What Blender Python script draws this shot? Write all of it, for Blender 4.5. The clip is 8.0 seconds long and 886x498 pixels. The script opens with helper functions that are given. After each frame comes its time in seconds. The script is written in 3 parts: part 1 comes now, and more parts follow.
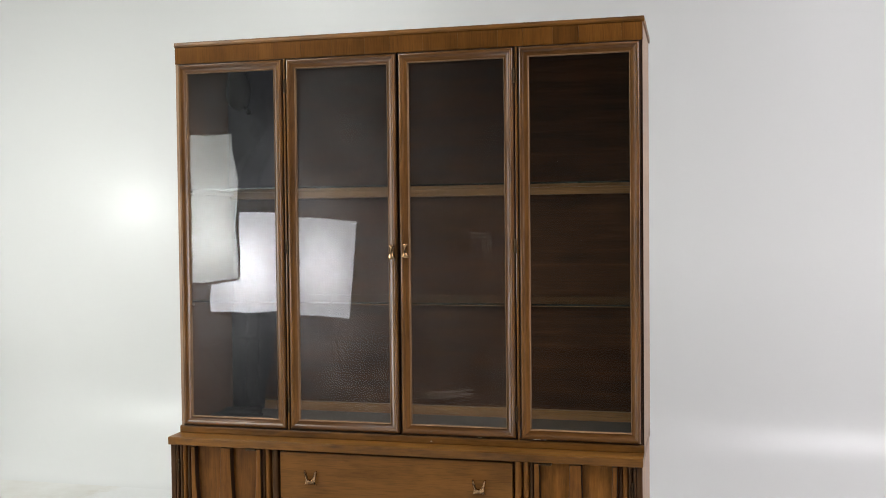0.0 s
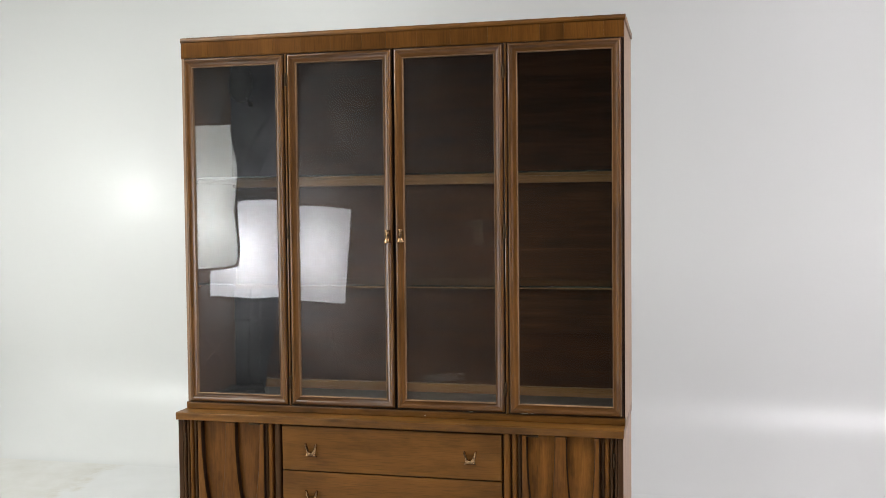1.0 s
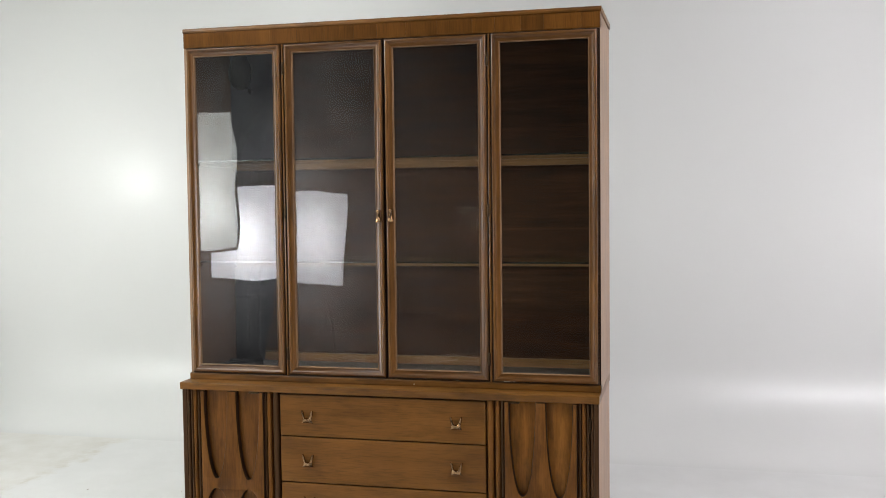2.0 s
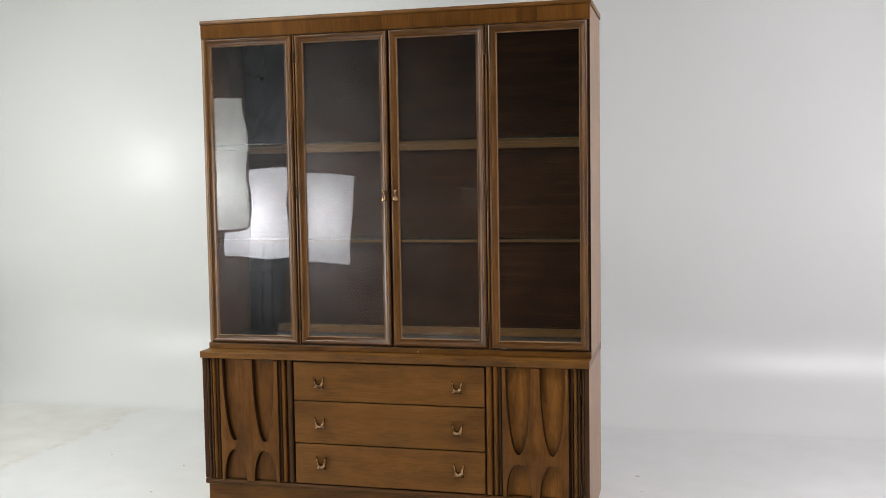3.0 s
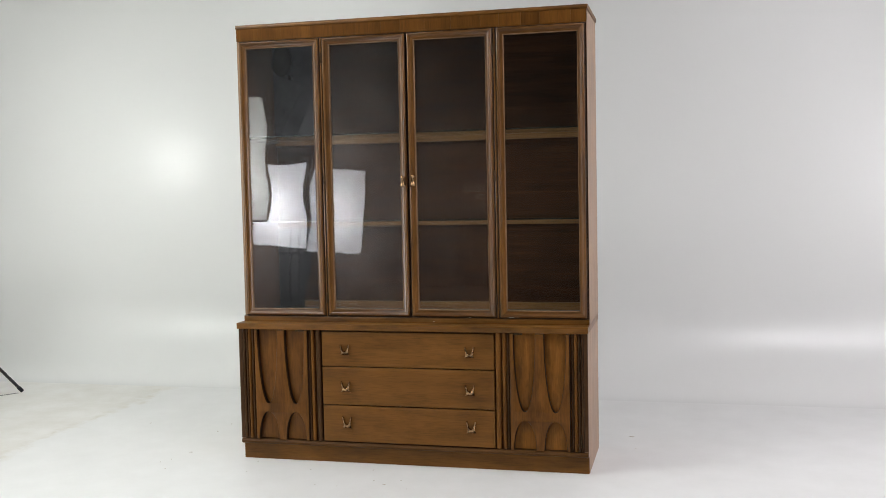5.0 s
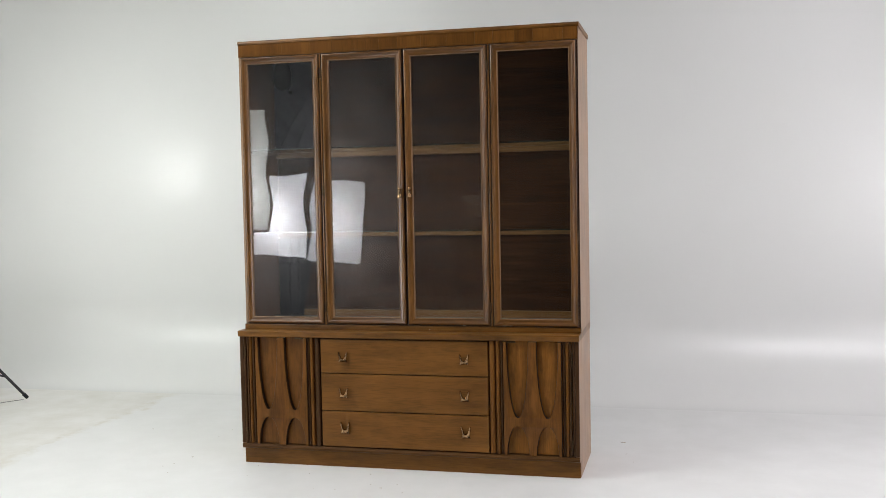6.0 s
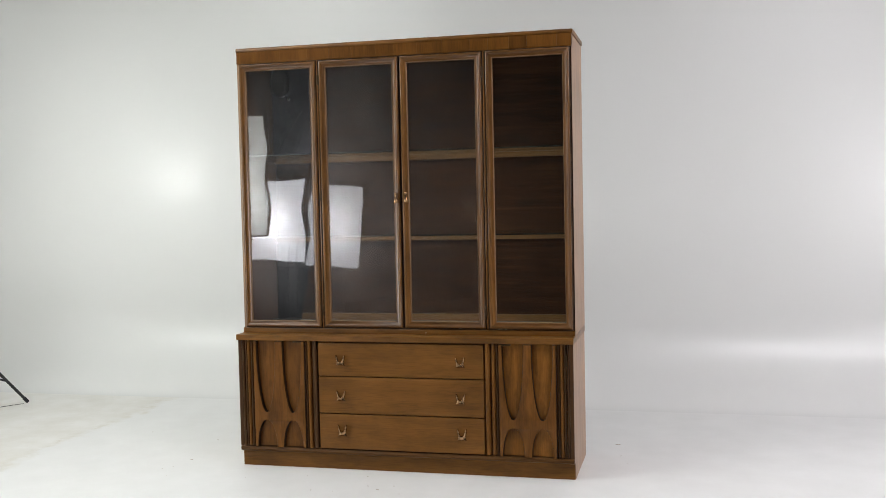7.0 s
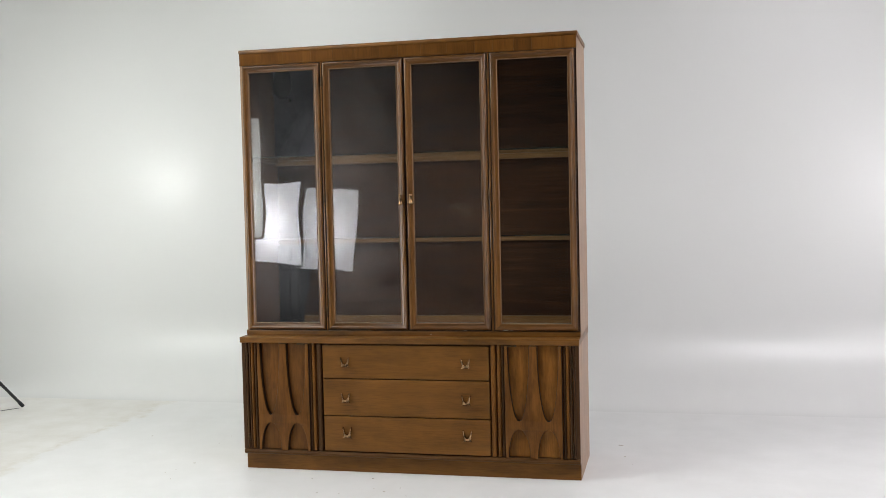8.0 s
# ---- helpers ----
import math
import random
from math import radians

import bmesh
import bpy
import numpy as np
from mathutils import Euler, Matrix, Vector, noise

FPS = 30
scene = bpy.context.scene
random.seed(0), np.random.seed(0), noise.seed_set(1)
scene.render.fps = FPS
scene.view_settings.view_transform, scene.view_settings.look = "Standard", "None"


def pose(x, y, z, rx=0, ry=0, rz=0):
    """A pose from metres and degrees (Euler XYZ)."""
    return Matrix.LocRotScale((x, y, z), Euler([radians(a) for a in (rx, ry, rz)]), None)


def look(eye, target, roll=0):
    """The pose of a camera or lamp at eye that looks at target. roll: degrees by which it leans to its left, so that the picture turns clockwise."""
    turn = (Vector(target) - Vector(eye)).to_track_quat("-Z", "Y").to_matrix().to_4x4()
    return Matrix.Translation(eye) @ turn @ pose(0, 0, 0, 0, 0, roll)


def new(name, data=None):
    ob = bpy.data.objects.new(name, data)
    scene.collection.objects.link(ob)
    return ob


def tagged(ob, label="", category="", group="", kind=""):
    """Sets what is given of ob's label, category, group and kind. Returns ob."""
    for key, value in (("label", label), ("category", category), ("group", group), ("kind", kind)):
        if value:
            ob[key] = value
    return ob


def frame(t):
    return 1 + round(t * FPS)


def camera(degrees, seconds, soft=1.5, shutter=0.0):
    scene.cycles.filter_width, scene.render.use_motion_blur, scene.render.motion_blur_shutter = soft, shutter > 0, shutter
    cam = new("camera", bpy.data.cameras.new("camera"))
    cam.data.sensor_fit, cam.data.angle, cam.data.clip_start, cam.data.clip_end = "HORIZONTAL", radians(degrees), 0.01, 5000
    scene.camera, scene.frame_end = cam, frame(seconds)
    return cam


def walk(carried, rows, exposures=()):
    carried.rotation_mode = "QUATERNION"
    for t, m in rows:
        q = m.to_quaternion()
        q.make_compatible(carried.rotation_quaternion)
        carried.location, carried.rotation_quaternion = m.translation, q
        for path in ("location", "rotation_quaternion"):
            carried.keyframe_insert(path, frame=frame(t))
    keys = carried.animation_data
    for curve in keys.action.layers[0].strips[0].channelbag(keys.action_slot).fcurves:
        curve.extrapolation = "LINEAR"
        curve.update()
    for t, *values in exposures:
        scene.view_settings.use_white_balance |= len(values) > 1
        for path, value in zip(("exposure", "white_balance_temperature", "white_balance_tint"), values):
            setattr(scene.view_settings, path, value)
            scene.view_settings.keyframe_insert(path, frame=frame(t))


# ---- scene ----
cam = camera(47.9, 8.0, soft=0.45)
PATH = [
    (0, (0.956, -3.076, 1.371), (0.467, -1.137, 1.314), -0.6),
    (0.5, (0.977, -3.177, 1.364), (0.496, -1.237, 1.298), -0.6),
    (1, (0.999, -3.264, 1.363), (0.526, -1.323, 1.284), -0.6),
    (1.5, (1.042, -3.358, 1.344), (0.57, -1.417, 1.254), -0.6),
    (3, (1.175, -3.726, 1.325), (0.691, -1.791, 1.189), -0.9),
    (3.5, (1.177, -3.88, 1.335), (0.698, -1.945, 1.176), -1.1),
    (4, (1.192, -4.034, 1.312), (0.712, -2.099, 1.152), -1.3),
    (5.5, (1.24, -4.242, 1.235), (0.761, -2.303, 1.124), -1.1),
    (6, (1.274, -4.304, 1.258), (0.792, -2.366, 1.15), -1.1),
    (6.5, (1.297, -4.332, 1.244), (0.809, -2.395, 1.149), -1.1),
    (7, (1.303, -4.352, 1.257), (0.822, -2.414, 1.159), -1.2),
    (7.5, (1.313, -4.357, 1.254), (0.834, -2.417, 1.157), -1.3),
    (8, (1.201, -4.378, 1.251), (0.755, -2.43, 1.159), -1.3),
]
walk(cam, [(t, look(eye, target, roll)) for t, eye, target, roll in PATH], [(0.0, 0.2), (1.5, 0.2), (3.5, 0.05), (5.5, 0.08), (8.0, 0.10)])

# ---- world: a closed studio, next to no light from outside ----
world = bpy.data.worlds.new("world")
scene.world = world
world.use_nodes = True
world.node_tree.nodes["Background"].inputs[0].default_value = (0.5, 0.55, 0.6, 1)
world.node_tree.nodes["Background"].inputs[1].default_value = 0.02

# strength of each lamp's cloth: rim, heart
POWER_A = (4.8, 14.5)
POWER_B = (2.8, 7.5)
POWER_C = (2.4, 6.8)
POWER_BACK = (7.0, 29.0)
POWER_BACK_RIGHT = (9.0, 22.0)
POWER_RIGHT_FILL = (5.8, 10.8)
POWER_TOP_FILL = (11.6, 9.5)
GREENISH, PINKISH, BLUISH = (0.97, 1.0, 0.965), (1.0, 0.965, 1.01), (0.95, 0.94, 1.0)


# ---- materials ----
def nodes_of(name):
    m = bpy.data.materials.new(name)
    m.use_nodes = True
    return m, m.node_tree, m.node_tree.nodes["Principled BSDF"]


def add(tree, kind, **values):
    n = tree.nodes.new(kind)
    for key, value in values.items():
        n.inputs[key].default_value = value
    return n


def ramp(tree, source, stops):
    n = tree.nodes.new("ShaderNodeValToRGB")
    while len(n.color_ramp.elements) < len(stops):
        n.color_ramp.elements.new(0.5)
    for e, (at, c) in zip(n.color_ramp.elements, stops):
        e.position = at
        e.color = (*c, 1) if len(c) == 3 else c
    tree.links.new(source, n.inputs[0])
    return n.outputs[0]


def place(tree, scale):
    """World position in metres, stretched, and shifted for each piece by its own random number."""
    geo, info = tree.nodes.new("ShaderNodeNewGeometry"), tree.nodes.new("ShaderNodeObjectInfo")
    mul = tree.nodes.new("ShaderNodeVectorMath")
    mul.operation = "MULTIPLY_ADD"
    mul.inputs[1].default_value = scale
    wide = tree.nodes.new("ShaderNodeVectorMath")
    wide.operation = "SCALE"
    wide.inputs[0].default_value = (37.0, 91.0, 53.0)
    tree.links.new(info.outputs["Random"], wide.inputs["Scale"])
    tree.links.new(geo.outputs["Position"], mul.inputs[0])
    tree.links.new(wide.outputs[0], mul.inputs[2])
    return mul.outputs[0], info.outputs["Random"]


def wood(name, along, dark, mid, light, rough=0.40, coat=0.0, tone=0.16, gloss=0.12, sheen=0.14, streak=1.0, smudge=0.0, fineness=22):
    """Lacquered walnut; along: the axis of the grain, 'x', 'y' or 'z'."""
    dark, mid, light = ((c[0], c[1] * 1.06, c[2] * 1.22) for c in (dark, mid, light))
    dark = tuple(b + (a - b) * streak for a, b in zip(dark, mid))
    light = tuple(b + (a - b) * streak for a, b in zip(light, mid))
    m, tree, bsdf = nodes_of(name)
    fine = {"x": (5, 150, 150), "y": (150, 5, 150), "z": (150, 150, 5)}[along]
    b = fineness
    band = {"x": (0.04 * b, b, b), "y": (b, 0.04 * b, b), "z": (b, b, 0.04 * b)}[along]
    va, rnd = place(tree, fine)
    vb, _ = place(tree, band)
    na = add(tree, "ShaderNodeTexNoise", Scale=1.0, Detail=6.0, Roughness=0.6)
    nb = add(tree, "ShaderNodeTexNoise", Scale=1.0, Detail=4.0, Roughness=0.55, Distortion=0.6)
    nc = add(tree, "ShaderNodeTexNoise", Scale=5.0, Detail=2.0)
    geo = tree.nodes.new("ShaderNodeNewGeometry")
    tree.links.new(va, na.inputs["Vector"])
    tree.links.new(vb, nb.inputs["Vector"])
    tree.links.new(geo.outputs["Position"], nc.inputs["Vector"])
    mix = add(tree, "ShaderNodeMix")
    mix.inputs[0].default_value = 0.62
    tree.links.new(na.outputs[0], mix.inputs[2])
    tree.links.new(nb.outputs[0], mix.inputs[3])
    colour = ramp(tree, mix.outputs[0], [(0.24, dark), (0.52, mid), (0.80, light)])
    # a piece of its own tone, and broad cloudy stain
    amount = tree.nodes.new("ShaderNodeMath")
    amount.operation = "MULTIPLY_ADD"
    amount.inputs[1].default_value, amount.inputs[2].default_value = tone, 1.0 - tone / 2
    tree.links.new(rnd, amount.inputs[0])
    cloud = tree.nodes.new("ShaderNodeMath")
    cloud.operation = "MULTIPLY_ADD"
    cloud.inputs[1].default_value, cloud.inputs[2].default_value = 0.75, 0.87
    tree.links.new(nc.outputs[0], cloud.inputs[0])
    both = tree.nodes.new("ShaderNodeMath")
    both.operation = "MULTIPLY"
    tree.links.new(amount.outputs[0], both.inputs[0])
    tree.links.new(cloud.outputs[0], both.inputs[1])
    pores = {"x": (14, 330, 330), "y": (330, 14, 330), "z": (330, 330, 14)}[along]
    vp, _ = place(tree, pores)
    npore = add(tree, "ShaderNodeTexNoise", Scale=1.0, Detail=2.0)
    tree.links.new(vp, npore.inputs["Vector"])
    dot = add(tree, "ShaderNodeMapRange")
    dot.inputs[1].default_value, dot.inputs[2].default_value = 0.33, 0.50
    dot.inputs[3].default_value, dot.inputs[4].default_value = 0.80, 1.04
    tree.links.new(npore.outputs[0], dot.inputs[0])
    mul = tree.nodes.new("ShaderNodeMath")
    mul.operation = "MULTIPLY"
    tree.links.new(both.outputs[0], mul.inputs[0])
    tree.links.new(dot.outputs[0], mul.inputs[1])
    both = mul
    if smudge:
        # old dark blots in the stain, drawn out along the grain
        blot_size = {"x": (5, 16, 16), "y": (16, 5, 16), "z": (16, 16, 5)}[along]
        vs, _ = place(tree, blot_size)
        ns = add(tree, "ShaderNodeTexNoise", Scale=1.0, Detail=5.0, Roughness=0.65)
        tree.links.new(vs, ns.inputs["Vector"])
        blot = add(tree, "ShaderNodeMapRange")
        blot.inputs[1].default_value, blot.inputs[2].default_value = 0.36, 0.56
        blot.inputs[3].default_value, blot.inputs[4].default_value = 1.0 - smudge, 1.0 + 0.25 * smudge
        tree.links.new(ns.outputs[0], blot.inputs[0])
        worn = tree.nodes.new("ShaderNodeMath")
        worn.operation = "MULTIPLY"
        tree.links.new(both.outputs[0], worn.inputs[0])
        tree.links.new(blot.outputs[0], worn.inputs[1])
        both = worn
    final = tree.nodes.new("ShaderNodeVectorMath")
    final.operation = "SCALE"
    tree.links.new(colour, final.inputs[0])
    tree.links.new(both.outputs[0], final.inputs["Scale"])
    tree.links.new(final.outputs[0], bsdf.inputs["Base Color"])
    r = tree.nodes.new("ShaderNodeMath")
    r.operation = "MULTIPLY_ADD"
    r.inputs[1].default_value, r.inputs[2].default_value = 0.18, max(rough - 0.09, 0.29)
    tree.links.new(nc.outputs[0], r.inputs[0])
    tree.links.new(r.outputs[0], bsdf.inputs["Roughness"])
    bump = add(tree, "ShaderNodeBump", Strength=0.12, Distance=0.0010)
    tree.links.new(na.outputs[0], bump.inputs["Height"])
    tree.links.new(bump.outputs[0], bsdf.inputs["Normal"])
    bsdf.inputs["Specular IOR Level"].default_value = gloss
    bsdf.inputs["Coat Weight"].default_value = coat
    bsdf.inputs["Coat Roughness"].default_value = sheen
    return m


def painted(name, colour, rough, spots, spot_scale, bump_height, coat=0.0, sheen=0.26):
    """Paint with faint cloudy wear and a fine roller texture."""
    m, tree, bsdf = nodes_of(name)
    geo = tree.nodes.new("ShaderNodeNewGeometry")
    na = add(tree, "ShaderNodeTexNoise", Scale=spot_scale, Detail=5.0, Roughness=0.6)
    nb = add(tree, "ShaderNodeTexNoise", Scale=140.0, Detail=2.0)
    for n in (na, nb):
        tree.links.new(geo.outputs["Position"], n.inputs["Vector"])
    worn = tuple(c * (1 - spots) for c in colour)
    tree.links.new(ramp(tree, na.outputs[0], [(0.15, worn), (0.75, colour)]), bsdf.inputs["Base Color"])
    r = tree.nodes.new("ShaderNodeMath")
    r.operation = "MULTIPLY_ADD"
    r.inputs[1].default_value, r.inputs[2].default_value = 0.12, rough - 0.03
    tree.links.new(na.outputs[0], r.inputs[0])
    tree.links.new(r.outputs[0], bsdf.inputs["Roughness"])
    bump = add(tree, "ShaderNodeBump", Strength=0.12, Distance=bump_height)
    tree.links.new(nb.outputs[0], bump.inputs["Height"])
    tree.links.new(bump.outputs[0], bsdf.inputs["Normal"])
    bsdf.inputs["Coat Weight"].default_value = coat
    bsdf.inputs["Coat Roughness"].default_value = sheen
    return m


def floor_paint():
    """White floor paint, scuffed, with an old yellowed coat beyond a ragged edge."""
    m, tree, bsdf = nodes_of("floor_paint")
    geo = tree.nodes.new("ShaderNodeNewGeometry")
    sep = tree.nodes.new("ShaderNodeSeparateXYZ")
    tree.links.new(geo.outputs["Position"], sep.inputs[0])
    ragged = add(tree, "ShaderNodeTexNoise", Scale=3.2, Detail=6.0, Roughness=0.65)
    scuff = add(tree, "ShaderNodeTexNoise", Scale=5.0, Detail=5.0, Roughness=0.6)
    specks = add(tree, "ShaderNodeTexNoise", Scale=11.0, Detail=5.0, Roughness=0.65)
    for n in (ragged, scuff, specks):
        tree.links.new(geo.outputs["Position"], n.inputs["Vector"])
    edge = tree.nodes.new("ShaderNodeMath")
    edge.operation = "MULTIPLY_ADD"
    edge.inputs[1].default_value = 0.42
    tree.links.new(ragged.outputs[0], edge.inputs[0])
    tree.links.new(sep.outputs[0], edge.inputs[2])
    inside = add(tree, "ShaderNodeMapRange")
    inside.inputs[1].default_value, inside.inputs[2].default_value = -1.86, -1.72
    inside.inputs[3].default_value, inside.inputs[4].default_value = 1.0, 0.0
    tree.links.new(edge.outputs[0], inside.inputs[0])
    clean = ramp(tree, scuff.outputs[0], [(0.10, (0.66, 0.66, 0.65)), (0.75, (0.755, 0.755, 0.75))])
    old = ramp(tree, scuff.outputs[0], [(0.25, (0.62, 0.60, 0.55)), (0.65, (0.735, 0.725, 0.70))])
    mix = tree.nodes.new("ShaderNodeMix")
    mix.data_type = "RGBA"
    tree.links.new(inside.outputs[0], mix.inputs["Factor"])
    tree.links.new(clean, mix.inputs[6])
    tree.links.new(old, mix.inputs[7])
    # a brownish tide line along the ragged edge, and a few grey scuffs
    rim = ramp(tree, inside.outputs[0], [(0.0, (0, 0, 0)), (0.45, (1, 1, 1)), (1.0, (0, 0, 0))])
    patch = ramp(tree, specks.outputs[0], [(0.38, (0, 0, 0)), (0.62, (0.75, 0.75, 0.75))])
    amount = tree.nodes.new("ShaderNodeMath")
    amount.operation = "MULTIPLY"
    tree.links.new(rim, amount.inputs[0])
    tree.links.new(patch, amount.inputs[1])
    tide = tree.nodes.new("ShaderNodeMix")
    tide.data_type = "RGBA"
    tide.inputs[7].default_value = (0.58, 0.545, 0.47, 1)
    tree.links.new(amount.outputs[0], tide.inputs["Factor"])
    tree.links.new(mix.outputs[2], tide.inputs[6])
    tree.links.new(tide.outputs[2], bsdf.inputs["Base Color"])
    r = tree.nodes.new("ShaderNodeMath")
    r.operation = "MULTIPLY_ADD"
    r.inputs[1].default_value, r.inputs[2].default_value = 0.16, 0.29
    tree.links.new(scuff.outputs[0], r.inputs[0])
    tree.links.new(r.outputs[0], bsdf.inputs["Roughness"])
    bump = add(tree, "ShaderNodeBump", Strength=0.1, Distance=0.001)
    tree.links.new(ragged.outputs[0], bump.inputs["Height"])
    tree.links.new(bump.outputs[0], bsdf.inputs["Normal"])
    return m


def glass(name, tint, film_part=0.0, dusty=True):
    """Old glass with a thin film of dust and a few specks."""
    m, tree, bsdf = nodes_of(name)
    bsdf.inputs["Base Color"].default_value = (*tint, 1)
    bsdf.inputs["Roughness"].default_value = 0.0
    bsdf.inputs["IOR"].default_value = 1.5
    bsdf.inputs["Transmission Weight"].default_value = 1.0
    geo = tree.nodes.new("ShaderNodeNewGeometry")
    if dusty:
        out = tree.nodes["Material Output"]
        vor = add(tree, "ShaderNodeTexVoronoi", Scale=26.0)
        tree.links.new(geo.outputs["Position"], vor.inputs["Vector"])
        near = tree.nodes.new("ShaderNodeMath")
        near.operation = "LESS_THAN"
        near.inputs[1].default_value = 0.035
        tree.links.new(vor.outputs["Distance"], near.inputs[0])
        sep = tree.nodes.new("ShaderNodeSeparateColor")
        tree.links.new(vor.outputs["Color"], sep.inputs[0])
        few = tree.nodes.new("ShaderNodeMath")
        few.operation = "GREATER_THAN"
        few.inputs[1].default_value = 0.55
        tree.links.new(sep.outputs[0], few.inputs[0])
        both = tree.nodes.new("ShaderNodeMath")
        both.operation = "MULTIPLY"
        tree.links.new(near.outputs[0], both.inputs[0])
        tree.links.new(few.outputs[0], both.inputs[1])
        thin = tree.nodes.new("ShaderNodeMath")
        thin.operation = "MULTIPLY"
        thin.inputs[1].default_value = 0.13
        tree.links.new(both.outputs[0], thin.inputs[0])
        speck = add(tree, "ShaderNodeBsdfDiffuse")
        speck.inputs["Color"].default_value = (0.6, 0.58, 0.54, 1)
        over = tree.nodes.new("ShaderNodeMixShader")
        tree.links.new(thin.outputs[0], over.inputs[0])
        tree.links.new(bsdf.outputs[0], over.inputs[1])
        tree.links.new(speck.outputs[0], over.inputs[2])
        tree.links.new(over.outputs[0], out.inputs["Surface"])
        bsdf = over
    if film_part:
        out = tree.nodes["Material Output"]
        film = add(tree, "ShaderNodeBsdfGlossy", Roughness=0.31)
        film.inputs["Color"].default_value = (1, 1, 1, 1)
        smear = add(tree, "ShaderNodeTexNoise", Scale=7.0, Detail=5.0, Roughness=0.7)
        tree.links.new(geo.outputs["Position"], smear.inputs["Vector"])
        some = add(tree, "ShaderNodeMapRange")
        some.inputs[1].default_value, some.inputs[2].default_value = 0.3, 0.75
        some.inputs[3].default_value, some.inputs[4].default_value = 0.25 * film_part, 1.1 * film_part
        tree.links.new(smear.outputs[0], some.inputs[0])
        mix = tree.nodes.new("ShaderNodeMixShader")
        tree.links.new(some.outputs[0], mix.inputs[0])
        tree.links.new(bsdf.outputs[0], mix.inputs[1])
        tree.links.new(film.outputs[0], mix.inputs[2])
        tree.links.new(mix.outputs[0], out.inputs["Surface"])
    return m


def metal(name, colour, rough, wear):
    m, tree, bsdf = nodes_of(name)
    geo = tree.nodes.new("ShaderNodeNewGeometry")
    n = add(tree, "ShaderNodeTexNoise", Scale=90.0, Detail=4.0)
    tree.links.new(geo.outputs["Position"], n.inputs["Vector"])
    tree.links.new(ramp(tree, n.outputs[0], [(0.35, wear), (0.6, colour)]), bsdf.inputs["Base Color"])
    bsdf.inputs["Metallic"].default_value = 1.0
    bsdf.inputs["Roughness"].default_value = rough
    return m


def cloth(name, colour, rough=0.9):
    m, tree, bsdf = nodes_of(name)
    geo = tree.nodes.new("ShaderNodeNewGeometry")
    n = add(tree, "ShaderNodeTexNoise", Scale=30.0, Detail=6.0)
    tree.links.new(geo.outputs["Position"], n.inputs["Vector"])
    tree.links.new(ramp(tree, n.outputs[0], [(0.3, tuple(c * 0.7 for c in colour)), (0.7, colour)]), bsdf.inputs["Base Color"])
    bsdf.inputs["Roughness"].default_value = rough
    return m


def lamp_cloth(name, tint, power, heart=(0.5, 0.5), folds=0.06):
    """White diffuser cloth that glows, brightest before the bulb behind it."""
    m, tree, bsdf = nodes_of(name)
    coord = tree.nodes.new("ShaderNodeTexCoord")
    sub = tree.nodes.new("ShaderNodeVectorMath")
    sub.operation = "SUBTRACT"
    sub.inputs[1].default_value = (heart[0], 0.5, heart[1])
    tree.links.new(coord.outputs["Generated"], sub.inputs[0])
    flat = tree.nodes.new("ShaderNodeVectorMath")
    flat.operation = "MULTIPLY"
    flat.inputs[1].default_value = (1, 0, 1)
    tree.links.new(sub.outputs[0], flat.inputs[0])
    length = tree.nodes.new("ShaderNodeVectorMath")
    length.operation = "LENGTH"
    tree.links.new(flat.outputs[0], length.inputs[0])
    far = add(tree, "ShaderNodeMapRange")
    far.interpolation_type = "SMOOTHSTEP"
    far.inputs[1].default_value, far.inputs[2].default_value = 0.0, 0.5
    far.inputs[3].default_value, far.inputs[4].default_value = power[1], power[0]
    tree.links.new(length.outputs["Value"], far.inputs[0])
    crease = add(tree, "ShaderNodeTexNoise", Scale=2.2, Detail=3.0, Distortion=1.4)
    tree.links.new(coord.outputs["Generated"], crease.inputs["Vector"])
    fold = add(tree, "ShaderNodeMapRange")
    fold.inputs[1].default_value, fold.inputs[2].default_value = 0.3, 0.7
    fold.inputs[3].default_value, fold.inputs[4].default_value = 1 - folds, 1 + folds
    tree.links.new(crease.outputs[0], fold.inputs[0])
    light = tree.nodes.new("ShaderNodeMath")
    light.operation = "MULTIPLY"
    tree.links.new(far.outputs[0], light.inputs[0])
    tree.links.new(fold.outputs[0], light.inputs[1])
    bsdf.inputs["Base Color"].default_value = (0.8, 0.8, 0.8, 1)
    bsdf.inputs["Emission Color"].default_value = (*tint, 1)
    tree.links.new(light.outputs[0], bsdf.inputs["Emission Strength"])
    return m


WALNUT_H = wood("walnut_along", "x", (0.078, 0.0280, 0.0040), (0.131, 0.0510, 0.0080), (0.178, 0.0755, 0.0145), 0.34, 0.0, 0.16, 0.20, 0.20, 0.5, 0.26, 26)
WALNUT_TOP = wood("walnut_top", "x", (0.064, 0.023, 0.0036), (0.134, 0.053, 0.0085), (0.210, 0.092, 0.0190), 0.38, 0.0, 0.16, 0.26, 0.14, 0.9, 0.42)
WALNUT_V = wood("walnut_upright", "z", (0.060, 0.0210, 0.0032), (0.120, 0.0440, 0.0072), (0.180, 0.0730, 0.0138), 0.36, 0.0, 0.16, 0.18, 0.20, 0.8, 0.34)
MOULDING = wood("walnut_moulding", "z", (0.042, 0.0155, 0.0029), (0.118, 0.0465, 0.0084), (0.215, 0.0910, 0.0188), 0.32, 0.8, 0.1, 0.25, 0.13, 0.85, 0.25)
MOULDING_H = wood("walnut_moulding_along", "x", (0.040, 0.0150, 0.0030), (0.090, 0.0350, 0.0066), (0.145, 0.0590, 0.0125), 0.34, 0.32, 0.1, 0.20, 0.14, 0.8, 0.25)
